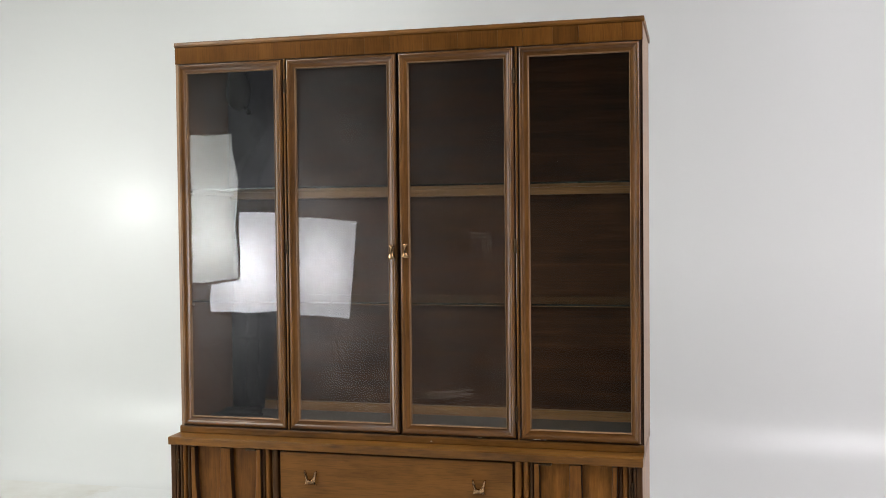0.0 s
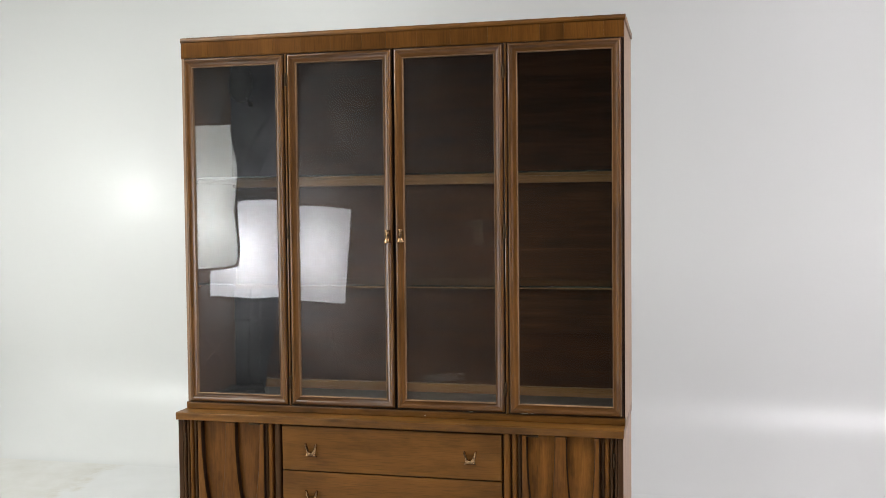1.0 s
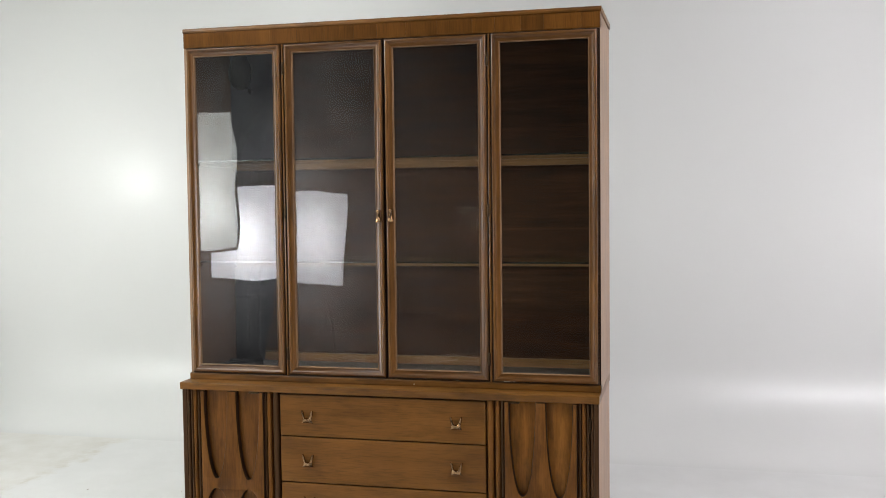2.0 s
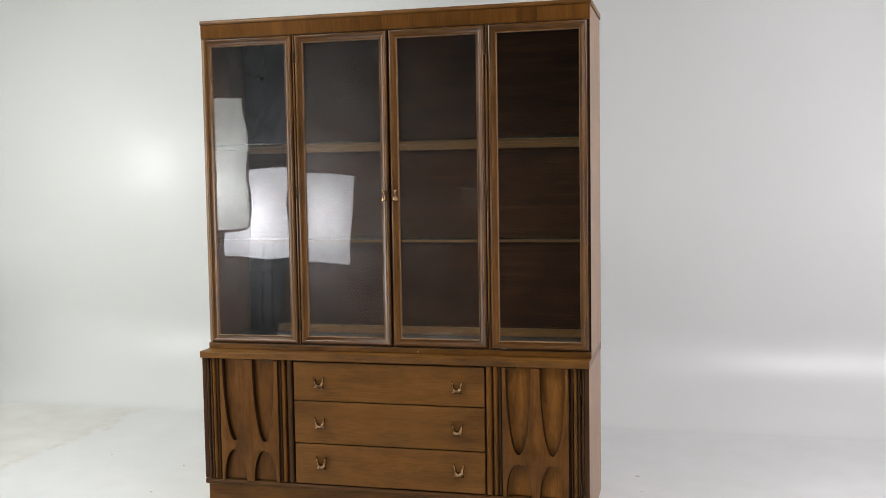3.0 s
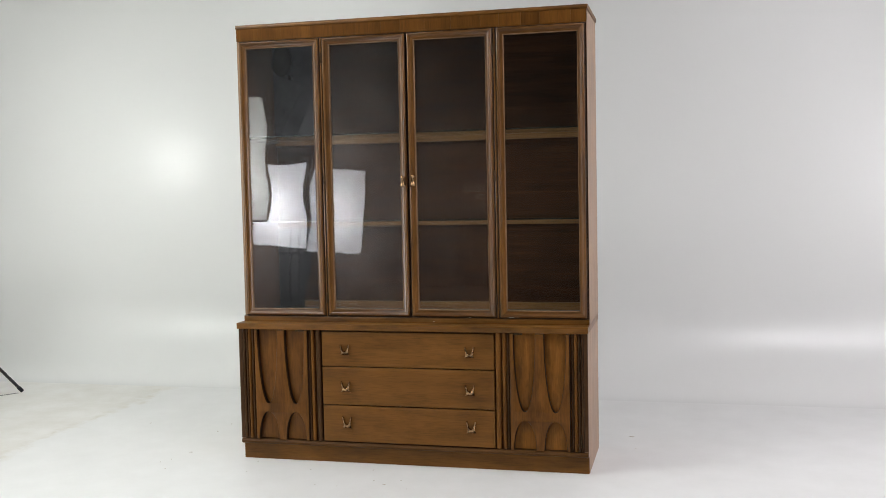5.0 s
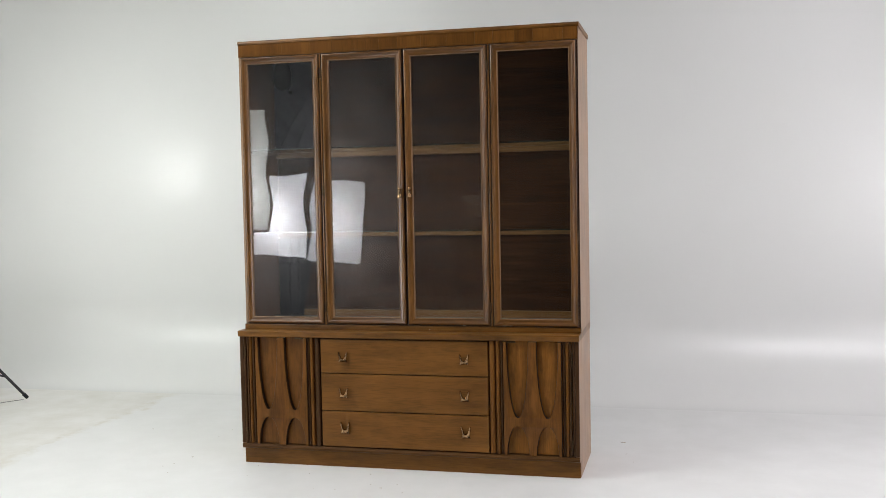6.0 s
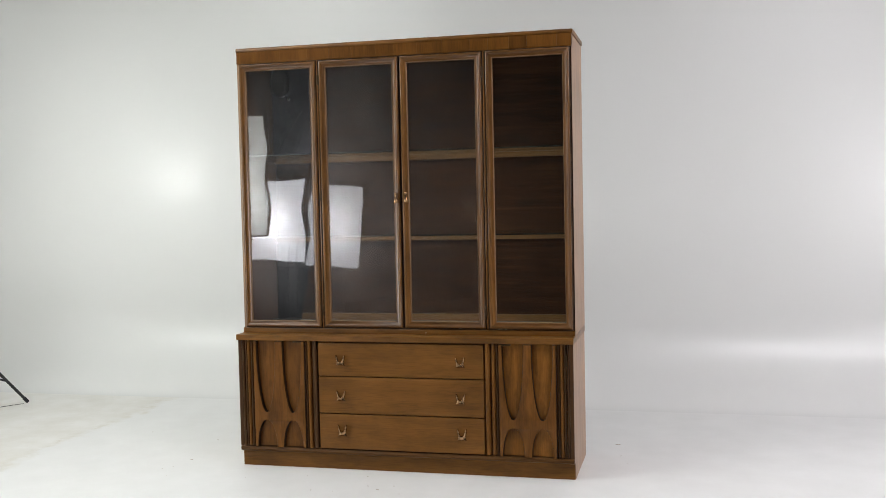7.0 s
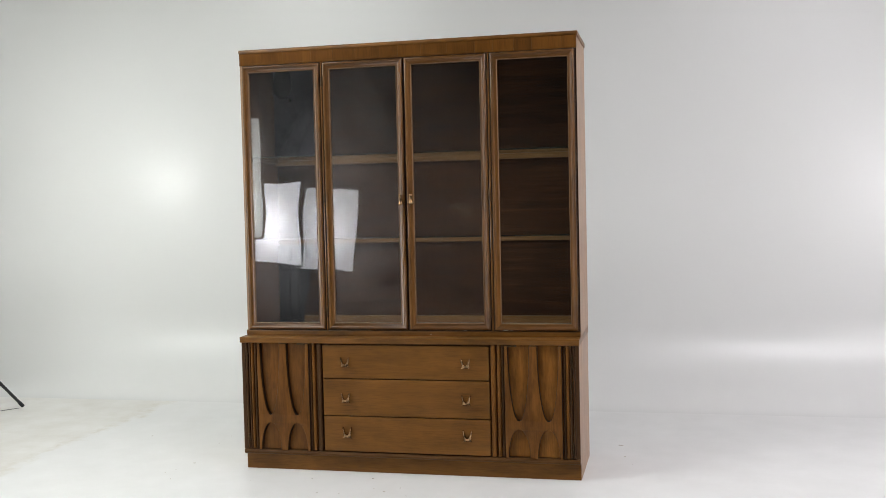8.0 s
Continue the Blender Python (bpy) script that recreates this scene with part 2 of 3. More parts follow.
WALNUT_SIDE_SHEEN = wood("walnut_side_sheen", "z", (0.23, 0.130, 0.068), (0.30, 0.177, 0.098), (0.365, 0.222, 0.130), 0.42, 0.08, 0.1, 0.2, 0.14, 1.0, 0.12)
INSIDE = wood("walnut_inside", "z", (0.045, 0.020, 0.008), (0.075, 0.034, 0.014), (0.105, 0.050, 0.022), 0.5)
FRIEZE = wood("walnut_veneer", "z", (0.052, 0.0175, 0.0027), (0.104, 0.0380, 0.0060), (0.155, 0.0620, 0.0112), 0.40, 0.0, 0.36, 0.12, 0.14, 0.6, 0.2)
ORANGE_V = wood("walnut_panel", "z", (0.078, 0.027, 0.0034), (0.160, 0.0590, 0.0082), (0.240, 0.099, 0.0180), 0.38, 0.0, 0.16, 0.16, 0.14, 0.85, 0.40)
SHADE_V = wood("walnut_shaded_upright", "z", (0.026, 0.011, 0.004), (0.056, 0.025, 0.009), (0.100, 0.048, 0.018))
SHADE_H = wood("walnut_shaded_along", "x", (0.036, 0.014, 0.004), (0.078, 0.033, 0.009), (0.130, 0.060, 0.018))
EDGE_STAIN_SHADE = wood("stained_shaded_edge", "z", (0.010, 0.005, 0.002), (0.020, 0.009, 0.004), (0.034, 0.016, 0.007), 0.5)
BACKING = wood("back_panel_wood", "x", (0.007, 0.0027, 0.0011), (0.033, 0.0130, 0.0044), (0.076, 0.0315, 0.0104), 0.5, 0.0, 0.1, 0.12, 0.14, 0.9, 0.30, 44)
RAIL_WOOD = wood("rail_wood", "x", (0.09, 0.042, 0.013), (0.14, 0.070, 0.024), (0.19, 0.102, 0.038), 0.45)
BEAD_HIGHLIGHT = wood("bead_highlight_wood", "z", (0.10, 0.050, 0.020), (0.185, 0.100, 0.042), (0.29, 0.170, 0.085), 0.5, 0.0, 0.1, 0.2)
NICK = painted("bare_nick", (0.45, 0.38, 0.30), 0.7, 0.2, 60.0, 0.0003)
FLOOR_SHEEN = painted("grey_floor_sheen", (0.045, 0.043, 0.040), 0.36, 0.2, 12.0, 0.0003)
GLASS = glass("pane_glass", (0.95, 0.96, 0.95))
SMEARED_GLASS = glass("smeared_pane_glass", (0.95, 0.96, 0.95), 0.036)
FAINT_GLASS = glass("faintly_smeared_glass", (0.95, 0.96, 0.95), 0.020)
HAZY_GLASS = glass("hazy_pane_glass", (0.95, 0.96, 0.95), 0.021)
SHELF_EDGE = painted("dark_glass_edge", (0.012, 0.018, 0.014), 0.12, 0.2, 30.0, 0.0001)
SHELF_GLASS = glass("shelf_glass", (0.86, 0.93, 0.88), 0.0, False)
BRASS = metal("aged_brass", (0.50, 0.31, 0.16), 0.27, (0.17, 0.10, 0.05))
BRONZE = metal("dark_bronze", (0.10, 0.065, 0.035), 0.45, (0.05, 0.03, 0.02))
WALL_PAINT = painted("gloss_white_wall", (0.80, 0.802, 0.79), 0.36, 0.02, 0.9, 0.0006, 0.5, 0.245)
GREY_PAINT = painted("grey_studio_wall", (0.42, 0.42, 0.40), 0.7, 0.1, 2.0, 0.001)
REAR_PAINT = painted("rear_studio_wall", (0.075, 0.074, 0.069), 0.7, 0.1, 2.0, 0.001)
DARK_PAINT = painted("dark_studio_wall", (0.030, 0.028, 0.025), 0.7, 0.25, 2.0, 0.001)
CEILING_PAINT = painted("white_ceiling", (0.75, 0.75, 0.74), 0.8, 0.1, 2.0, 0.001)
BARE_FLOOR = painted("dark_concrete", (0.07, 0.068, 0.066), 0.6, 0.3, 3.0, 0.001)
FLOOR_PAINT = floor_paint()
BLACK_METAL = painted("black_stand_metal", (0.02, 0.02, 0.022), 0.4, 0.3, 40.0, 0.0003)
BLACK_CLOTH = cloth("black_cloth", (0.018, 0.019, 0.024))
DRAPE_CLOTH = cloth("drape_cloth", (0.030, 0.034, 0.050))
NAVY_CLOTH = cloth("blue_black_cloth", (0.115, 0.114, 0.138), 0.55)
INK_CLOTH = cloth("black_spread_cloth", (0.008, 0.007, 0.008), 0.9)
BLOB_CLOTH = cloth("black_blob_cloth", (0.007, 0.007, 0.008))
PAPER = painted("pale_paper", (0.85, 0.85, 0.83), 0.7, 0.1, 20.0, 0.0003)
BOARD_GREY = painted("grey_board", (0.055, 0.054, 0.055), 0.7, 0.1, 10.0, 0.0003)
STRIP_PLASTIC = painted("pale_plastic", (0.78, 0.78, 0.75), 0.6, 0.1, 20.0, 0.0003)
SHADOW_GREY = painted("grey_shadow", (0.16, 0.16, 0.155), 0.6, 0.1, 20.0, 0.0003)
CHIP = painted("scrap_brown", (0.56, 0.50, 0.43), 0.8, 0.4, 80.0, 0.0003)


# ---- mesh helpers ----
def part(name, bm, material, parent=None, label="", smooth=False):
    """Links a bmesh as one mesh object, its origin at its middle, under a thing or a part."""
    lo = Vector([min(v.co[i] for v in bm.verts) for i in range(3)])
    hi = Vector([max(v.co[i] for v in bm.verts) for i in range(3)])
    mid = (lo + hi) / 2
    bmesh.ops.recalc_face_normals(bm, faces=bm.faces)
    bmesh.ops.translate(bm, verts=bm.verts, vec=-mid)
    me = bpy.data.meshes.new(name)
    bm.to_mesh(me)
    bm.free()
    me.materials.append(material)
    if smooth:
        me.shade_smooth()
        me.set_sharp_from_angle(angle=radians(40))
    ob = new(name, me)
    origin = mid
    if parent:
        ob.parent = parent
        origin = mid - world_of(parent)
    ob.location = origin
    if label:
        ob["label"] = label
    return ob


def world_of(ob):
    p = Vector(ob.location)
    while ob.parent:
        ob = ob.parent
        p += Vector(ob.location)
    return p


def thing(name, at, label, category, group=""):
    ob = new(name)
    ob.location = at
    ob.empty_display_size = 0.1
    return tagged(ob, label, category, group)


def box(x0, x1, y0, y1, z0, z1, edge=0.0015, bm=None):
    bm = bm or bmesh.new()
    made = bmesh.ops.create_cube(bm, size=1.0)["verts"]
    for v in made:
        v.co = Vector(((x0 + x1) / 2 + v.co.x * (x1 - x0), (y0 + y1) / 2 + v.co.y * (y1 - y0), (z0 + z1) / 2 + v.co.z * (z1 - z0)))
    if edge:
        edges = list({e for v in made for e in v.link_edges})
        bmesh.ops.bevel(bm, geom=edges, offset=edge, segments=2, affect="EDGES", profile=0.6)
    return bm


def drawn(profile, x0, x1):
    """A closed profile of (y, z) drawn out along x."""
    bm = bmesh.new()
    a = [bm.verts.new((x0, y, z)) for y, z in profile]
    b = [bm.verts.new((x1, y, z)) for y, z in profile]
    bm.faces.new(a)
    bm.faces.new(b[::-1])
    n = len(a)
    for i in range(n):
        bm.faces.new((a[i], b[i], b[(i + 1) % n], a[(i + 1) % n]))
    return bm


def rod(a, b, r, r2=None, sides=12, bm=None):
    bm = bm or bmesh.new()
    a, b = Vector(a), Vector(b)
    d = b - a
    m = Matrix.Translation((a + b) / 2) @ d.to_track_quat("Z", "Y").to_matrix().to_4x4()
    bmesh.ops.create_cone(bm, cap_ends=True, segments=sides, radius1=r, radius2=r if r2 is None else r2, depth=d.length, matrix=m)
    return bm


def bar_profile(x0, x1, back, front, z0, z1, rows=5):
    """An upright moulding with a rounded nose."""
    pts = [(x0, back)]
    for i in range(rows + 1):
        a = math.pi * i / rows
        pts.append(((x0 + x1) / 2 - math.cos(a) * (x1 - x0) / 2, front + (1 - math.sin(a)) * (x1 - x0) / 2))
    pts.append((x1, back))
    bm = bmesh.new()
    a = [bm.verts.new((x, y, z0)) for x, y in pts]
    b = [bm.verts.new((x, y, z1)) for x, y in pts]
    bm.faces.new(a)
    bm.faces.new(b[::-1])
    n = len(a)
    for i in range(n):
        bm.faces.new((a[i], b[i], b[(i + 1) % n], a[(i + 1) % n]))
    return bm


# ---- the structure: a white studio cove, closed round by darker walls ----
WALL_Y, COVE, ROOM_X, BACK_Y, TOP = 2.06, 0.54, 4.4, -7.6, 3.7


def cove_profile(r, wall, top, thick, steps=24):
    pts = [(wall - r + r * math.sin(math.pi / 2 * i / steps), r - r * math.cos(math.pi / 2 * i / steps)) for i in range(steps + 1)]
    pts += [(wall, top), (wall + thick, top), (wall + thick, -thick), (wall - r, -thick)]
    return pts


def structure():
    floor = part("floor", box(-ROOM_X, ROOM_X, -2.6, WALL_Y - COVE, -0.2, 0.0, 0), FLOOR_PAINT)
    bare = part("floor", box(-ROOM_X, ROOM_X, BACK_Y, -2.6, -0.2, -0.004, 0), BARE_FLOOR)
    tagged(bare, "dark grey concrete studio floor", "floor", kind="structure")
    tagged(floor, "white painted studio floor, scuffed and slightly glossy", "floor", kind="structure")
    north = part("wall_north", drawn(cove_profile(COVE, WALL_Y, TOP, 0.2), -ROOM_X, ROOM_X), WALL_PAINT, smooth=True)
    tagged(north, "glossy white studio wall curving down into the floor", "wall", kind="structure")
    for name, x0, x1 in (("wall_west", -ROOM_X - 0.2, -ROOM_X), ("wall_east", ROOM_X, ROOM_X + 0.2)):
        w = part(name, box(x0, x1, -1.2, WALL_Y + 0.2, -0.2, TOP, 0), WALL_PAINT)
        tagged(w, "white painted studio side wall", "wall", kind="structure")
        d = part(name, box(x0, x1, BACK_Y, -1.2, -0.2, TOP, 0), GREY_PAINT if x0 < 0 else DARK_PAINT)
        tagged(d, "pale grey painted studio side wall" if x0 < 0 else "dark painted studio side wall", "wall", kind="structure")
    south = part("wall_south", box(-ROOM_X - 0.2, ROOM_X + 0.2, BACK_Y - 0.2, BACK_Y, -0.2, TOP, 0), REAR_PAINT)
    tagged(south, "grey painted studio rear wall", "wall", kind="structure")
    top = part("ceiling", box(-ROOM_X - 0.2, ROOM_X + 0.2, -2.6, WALL_Y + 0.2, TOP, TOP + 0.2, 0), CEILING_PAINT)
    tagged(top, "plain white ceiling, unseen, added to bounce light", "ceiling", kind="structure")
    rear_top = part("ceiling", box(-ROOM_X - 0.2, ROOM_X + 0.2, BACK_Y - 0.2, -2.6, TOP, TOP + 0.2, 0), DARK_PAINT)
    tagged(rear_top, "dark painted rear studio ceiling", "ceiling", kind="structure")


structure()

# ---- the sideboard base ----
W, SLAB_LO, SLAB_HI, DEPTH = 0.80, 0.610, 0.637, 0.493


def pull(x, z, parent, y, flip=False):
    """A small cast brass bow: two horns, a scooped top, a waist and a flared foot."""
    s, tall = 0.0235, 1.12 if flip else 1.0
    outer = ((-1.0, 0.92), (-0.78, 0.76), (-0.42, 0.70), (0.0, 0.83), (0.5, 0.93), (1.0, 0.98))
    inner = ((-1.0, 0.0), (-0.34, 0.0), (-0.29, 0.26), (-0.06, 0.40), (0.36, 0.53), (0.76, 0.63), (1.0, 0.74))

    def between(table, h):
        return float(np.interp(h, [a for a, _ in table], [b for _, b in table]))

    bm = bmesh.new()
    for side in (-1, 1):
        rings = []
        for h in (-1.0, -0.86, -0.72, -0.55, -0.42, -0.34, -0.29, -0.18, -0.06, 0.15, 0.36, 0.56, 0.76, 0.9, 1.0):
            a, b = between(inner, h), between(outer, h)
            ring = [bm.verts.new((x + side * a * s, y - 0.009, z + h * s * tall))]
            for k in range(7):
                u = k / 6
                swell = math.sin(math.pi * u) * a + math.cos(math.pi / 2 * u) * (1 - a)
                lift = 0.26 * (1 - u * u) if h < -0.8 else 0.0
                ring.append(bm.verts.new((x + side * (a + (b - a) * u) * s, y - 0.013 - 0.006 * swell, z + (h + lift) * s * tall)))
            ring.append(bm.verts.new((x + side * b * s, y - 0.009, z + h * s * tall)))
            rings.append(ring)
        for p, q in zip(rings, rings[1:]):
            for k in range(len(p)):
                n = (k + 1) % len(p)
                bm.faces.new((p[k], p[n], q[n], q[k]))
        bm.faces.new(rings[0])
        bm.faces.new(rings[-1])
    bmesh.ops.remove_doubles(bm, verts=bm.verts, dist=0.00002)
    rod((x - 0.005, y + 0.001, z - 0.011), (x - 0.005, y - 0.011, z - 0.011), 0.004, bm=bm, sides=8)
    rod((x + 0.005, y + 0.001, z - 0.011), (x + 0.005, y - 0.011, z - 0.011), 0.004, bm=bm, sides=8)
    return part("pull", bm, BRASS, parent, "small bow-shaped aged brass pull", smooth=True)


def fretwork(side, parent):
    """The raised layer of a door: three tapering blades joined at a waist, between two long drops and two low arches."""
    c1, c2, lo, hi = 0.529, 0.661, 0.465, 0.724
    z_bot, z_top, front, back, round_ = 0.102, 0.606, 0.003, 0.0285, 0.0038

    def half(z):
        if z >= 0.268:
            return 0.047 * math.sqrt(max(0.0, 1 - ((z_top - z) / (z_top - 0.268)) ** 2))
        if z <= 0.231:
            return 0.048 * math.sqrt(max(0.0, 1 - ((z - z_bot) / (0.231 - z_bot)) ** 2))
        return 0.0

    zs = [z_bot + (0.231 - z_bot) * math.sin(math.pi / 2 * i / 14) for i in range(15)]
    zs += [0.268 + (z_top - 0.268) * (1 - math.cos(math.pi / 2 * i / 22)) for i in range(23)]
    bm = bmesh.new()

    def strip(edge_a, edge_b, ca, cb):
        """One blade between two edges; ca, cb: +1 or -1 where that edge is a cut with a rounded lip."""
        rings = []
        for z in zs:
            a, b = edge_a(z), edge_b(z)
            ra, rb = (min(round_, half(z)) if c else round_ for c in (ca, cb))
            rings.append([bm.verts.new(p) for p in ((a, back, z), (a, front + ra, z), (a + ra * 0.4, front + ra * 0.3, z), (a + ra, front, z),
                                                   (b - rb, front, z), (b - rb * 0.4, front + rb * 0.3, z), (b, front + rb, z), (b, back, z))])
        for n, (p, q) in enumerate(zip(rings, rings[1:])):
            for i in range(7):
                # at the waist the blades run into one another
                if n == 14 and ((ca and i < 3) or (cb and i > 3)):
                    continue
                face = bm.faces.new((p[i], p[i + 1], q[i + 1], q[i]))
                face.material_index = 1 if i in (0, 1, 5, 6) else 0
        for p in (rings[0], rings[-1]):
            bm.faces.new(p)

    strip(lambda z: lo, lambda z: c1 - half(z), 0, 1)
    strip(lambda z: c1 + half(z), lambda z: c2 - half(z), 1, 1)
    strip(lambda z: c2 + half(z), lambda z: hi, 1, 0)
    bmesh.ops.remove_doubles(bm, verts=bm.verts, dist=0.00002)
    if side < 0:
        for v in bm.verts:
            v.co.x = 0.004 - v.co.x
    ob = part("fretwork", bm, WALNUT_V, parent, "raised walnut fretwork with two long drops and two arches", smooth=True)
    ob.data.materials.append(EDGE_STAIN_SHADE)
    return ob


def sideboard():
    root = thing("sideboard", (0, 0.25, 0), "walnut sideboard with three drawers and two sculpted doors", "sideboard")
    for s in (-1, 1):
        lo, hi = sorted((s * W, s * 0.782))
        part("side_panel", drawn([(DEPTH, 0.0), (0.064, 0.0), (0.064, 0.0755), (0.019, 0.0755), (0.019, SLAB_LO - 0.0005), (DEPTH, SLAB_LO - 0.0005)], lo, hi), WALNUT_SIDE_SHEEN, root)
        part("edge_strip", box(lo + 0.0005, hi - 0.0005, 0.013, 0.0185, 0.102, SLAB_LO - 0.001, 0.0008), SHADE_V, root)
        part("slab_end", box(min(s * W, s * 0.79), max(s * W, s * 0.79), 0.10, DEPTH, SLAB_LO + 0.001, SLAB_HI - 0.002), WALNUT_SIDE_SHEEN, root)
    # top board with a softened front and ends set flush
    part("top_board", drawn([(DEPTH - 0.004, SLAB_LO), (0.003, SLAB_LO), (0.001, SLAB_LO + 0.002), (0.0, SLAB_HI - 0.004),
                             (0.001, SLAB_HI - 0.001), (0.004, SLAB_HI), (DEPTH - 0.004, SLAB_HI)], -W + 0.0015 - 0.004, W - 0.0015 + 0.004), WALNUT_TOP, root, "walnut top board with worn front edge")
    part("back_board", box(-0.782, 0.782, DEPTH - 0.012, DEPTH - 0.002, 0.0, SLAB_LO), BACKING, root)
    part("bottom_board", box(-0.782, 0.782, 0.03, DEPTH - 0.014, 0.084, 0.098), BACKING, root)
    part("plinth", box(-0.7995, 0.7995, 0.041, 0.063, 0.0, 0.0745, 0.002), WALNUT_H, root, "recessed walnut plinth")
    part("bottom_rail", drawn([(0.062, 0.0755), (0.02, 0.0755), (0.013, 0.080), (0.011, 0.090), (0.014, 0.098), (0.062, 0.101)], -0.799, 0.799), SHADE_H, root)
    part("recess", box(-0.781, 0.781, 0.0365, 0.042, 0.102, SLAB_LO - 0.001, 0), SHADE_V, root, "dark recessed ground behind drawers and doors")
    # drawers
    rows = ((0.4475, 0.6030), (0.2725, 0.4425), (0.1045, 0.2675))
    for n, (z0, z1) in enumerate(rows):
        drawer = part("drawer", box(-0.393, 0.396, 0.010, 0.030, z0, z1, 0.002), WALNUT_H, root)
        z = (0.523, 0.357, 0.194)[n]
        for x in (-0.281, 0.290):
            pull(x + (0.003 if n == 2 else 0), z, drawer, 0.010, n == 2)
    # uprights and sculpted doors
    for s in (-1, 1):
        def upright(name, a, b, front, mat, parent, label=""):
            lo, hi = sorted((s * a, s * b))
            return part(name, bar_profile(lo, hi, 0.0355, front, 0.103, SLAB_LO - 0.002), mat, parent, label, smooth=True)
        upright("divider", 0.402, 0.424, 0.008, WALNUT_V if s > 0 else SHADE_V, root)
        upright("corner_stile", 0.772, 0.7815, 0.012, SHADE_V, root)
        lo, hi = sorted((s * 0.428, s * 0.768))
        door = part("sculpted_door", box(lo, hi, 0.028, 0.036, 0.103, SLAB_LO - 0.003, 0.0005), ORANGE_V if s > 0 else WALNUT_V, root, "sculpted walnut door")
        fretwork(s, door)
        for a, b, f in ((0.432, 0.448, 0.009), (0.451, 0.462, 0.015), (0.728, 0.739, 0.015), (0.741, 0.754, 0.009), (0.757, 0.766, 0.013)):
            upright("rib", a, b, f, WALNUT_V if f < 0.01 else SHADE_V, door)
        for z in (0.535, 0.150):
            part("hinge", rod((s * 0.7695, 0.010, z - 0.024), (s * 0.7695, 0.010, z + 0.024), 0.0035, sides=8), BRONZE, door)
        cx = s * 0.50 if s > 0 else -0.50
        part("finger_catch", box(cx - 0.02, cx + 0.02, 0.004, 0.02, SLAB_LO - 0.008, SLAB_LO - 0.0025, 0.001), BRONZE, root)
    return root


sideboard()


# ---- the display hutch on it ----
def sheet_of_glass(x0, x1, y0, y1, z0, z1, ripple, seed):
    """A pane 4 mm thick whose two faces swim together in a slow wave, as in old drawn glass."""
    nx, nz = 26, 96
    bm = bmesh.new()
    sides = []
    for y in (y0, y1):
        rows = []
        for k in range(nz + 1):
            z = z0 + (z1 - z0) * k / nz
            row = []
            for i in range(nx + 1):
                x = x0 + (x1 - x0) * i / nx
                slow = 0.0004 * noise.noise(Vector((4.6 * x + seed, 3.1 * seed, 4.2 * z)))
                row.append(bm.verts.new((x, y + slow + ripple * math.cos(17 * (x + 0.53)) * math.sin(22 * (z - 1.02)), z)))
            rows.append(row)
        sides.append(rows)
    front, back = sides
    for rows in sides:
        for p, q in zip(rows, rows[1:]):
            for i in range(nx):
                bm.faces.new((p[i], p[i + 1], q[i + 1], q[i]))
    rim_f = front[0] + [r[-1] for r in front[1:]] + front[-1][-2::-1] + [r[0] for r in front[-2:0:-1]]
    rim_b = back[0] + [r[-1] for r in back[1:]] + back[-1][-2::-1] + [r[0] for r in back[-2:0:-1]]
    n = len(rim_f)
    for i in range(n):
        bm.faces.new((rim_f[i], rim_f[(i + 1) % n], rim_b[(i + 1) % n], rim_b[i]))
    return bm


def glazed(x0, x1, z0, z1, root, name, label, sheet=GLASS, ripple=0.0, seed=1.0):
    """A mitred picture-frame moulding round a pane; members are one mesh, the glass, beads and fittings its parts."""
    # a quirk, a rounded crest, and a long hollow slope down to the glass
    prof = [(0.0, 0.095), (0.0, 0.0800), (0.0008, 0.0784), (0.0030, 0.0780), (0.0034, 0.0752)]
    prof += [(0.0096 - 0.0062 * math.cos(math.pi * k / 9), 0.0748 - 0.0056 * math.sin(math.pi * k / 9)) for k in range(7)]
    prof += [(0.0150, 0.0725), (0.0175, 0.0746), (0.0205, 0.0763), (0.0240, 0.0776), (0.0280, 0.0784), (0.0307, 0.0786), (0.0307, 0.095)]
    bead = [(0.0310, 0.0905), (0.0310, 0.0772), (0.0320, 0.0758), (0.0332, 0.0766), (0.0340, 0.0785), (0.0342, 0.0905)]

    def ring(profile, stained=0):
        """The profile run round the frame, mitred; its first few faces, from the outer edge in, may take the dark
        stain-and-gap-shade colour.
        """
        bm = bmesh.new()
        loops = [[bm.verts.new((x, y, z)) for x, z in ((x0 + d, z0 + d), (x1 - d, z0 + d), (x1 - d, z1 - d), (x0 + d, z1 - d))] for d, y in profile]
        for n, (p, q) in enumerate(zip(loops, loops[1:] + loops[:1])):
            for i in range(4):
                bm.faces.new((p[i], p[(i + 1) % 4], q[(i + 1) % 4], q[i])).material_index = 2 if n < stained else 1 - i % 2
        return bm

    frame_ = part(name, ring(prof, 3), MOULDING, root, label, smooth=True)
    frame_.data.materials.append(MOULDING_H)
    frame_.data.materials.append(EDGE_STAIN_SHADE)
    bead_ = part("glazing_bead", ring(bead), BEAD_HIGHLIGHT, frame_, "inner bead, its highlight put into a light colour", smooth=True)
    bead_.data.materials.append(BEAD_HIGHLIGHT)
    pane = part("pane", sheet_of_glass(x0 + 0.0335, x1 - 0.0335, 0.0845, 0.0885, z0 + 0.0335, z1 - 0.0335, ripple, seed), sheet, frame_, "clear old glass pane", smooth=True)
    pane.visible_shadow = False
    return frame_


def knob(x, z, parent):
    """A small brass bell knob: a cap, a narrow neck and a flared four-sided foot."""
    bm = bmesh.new()
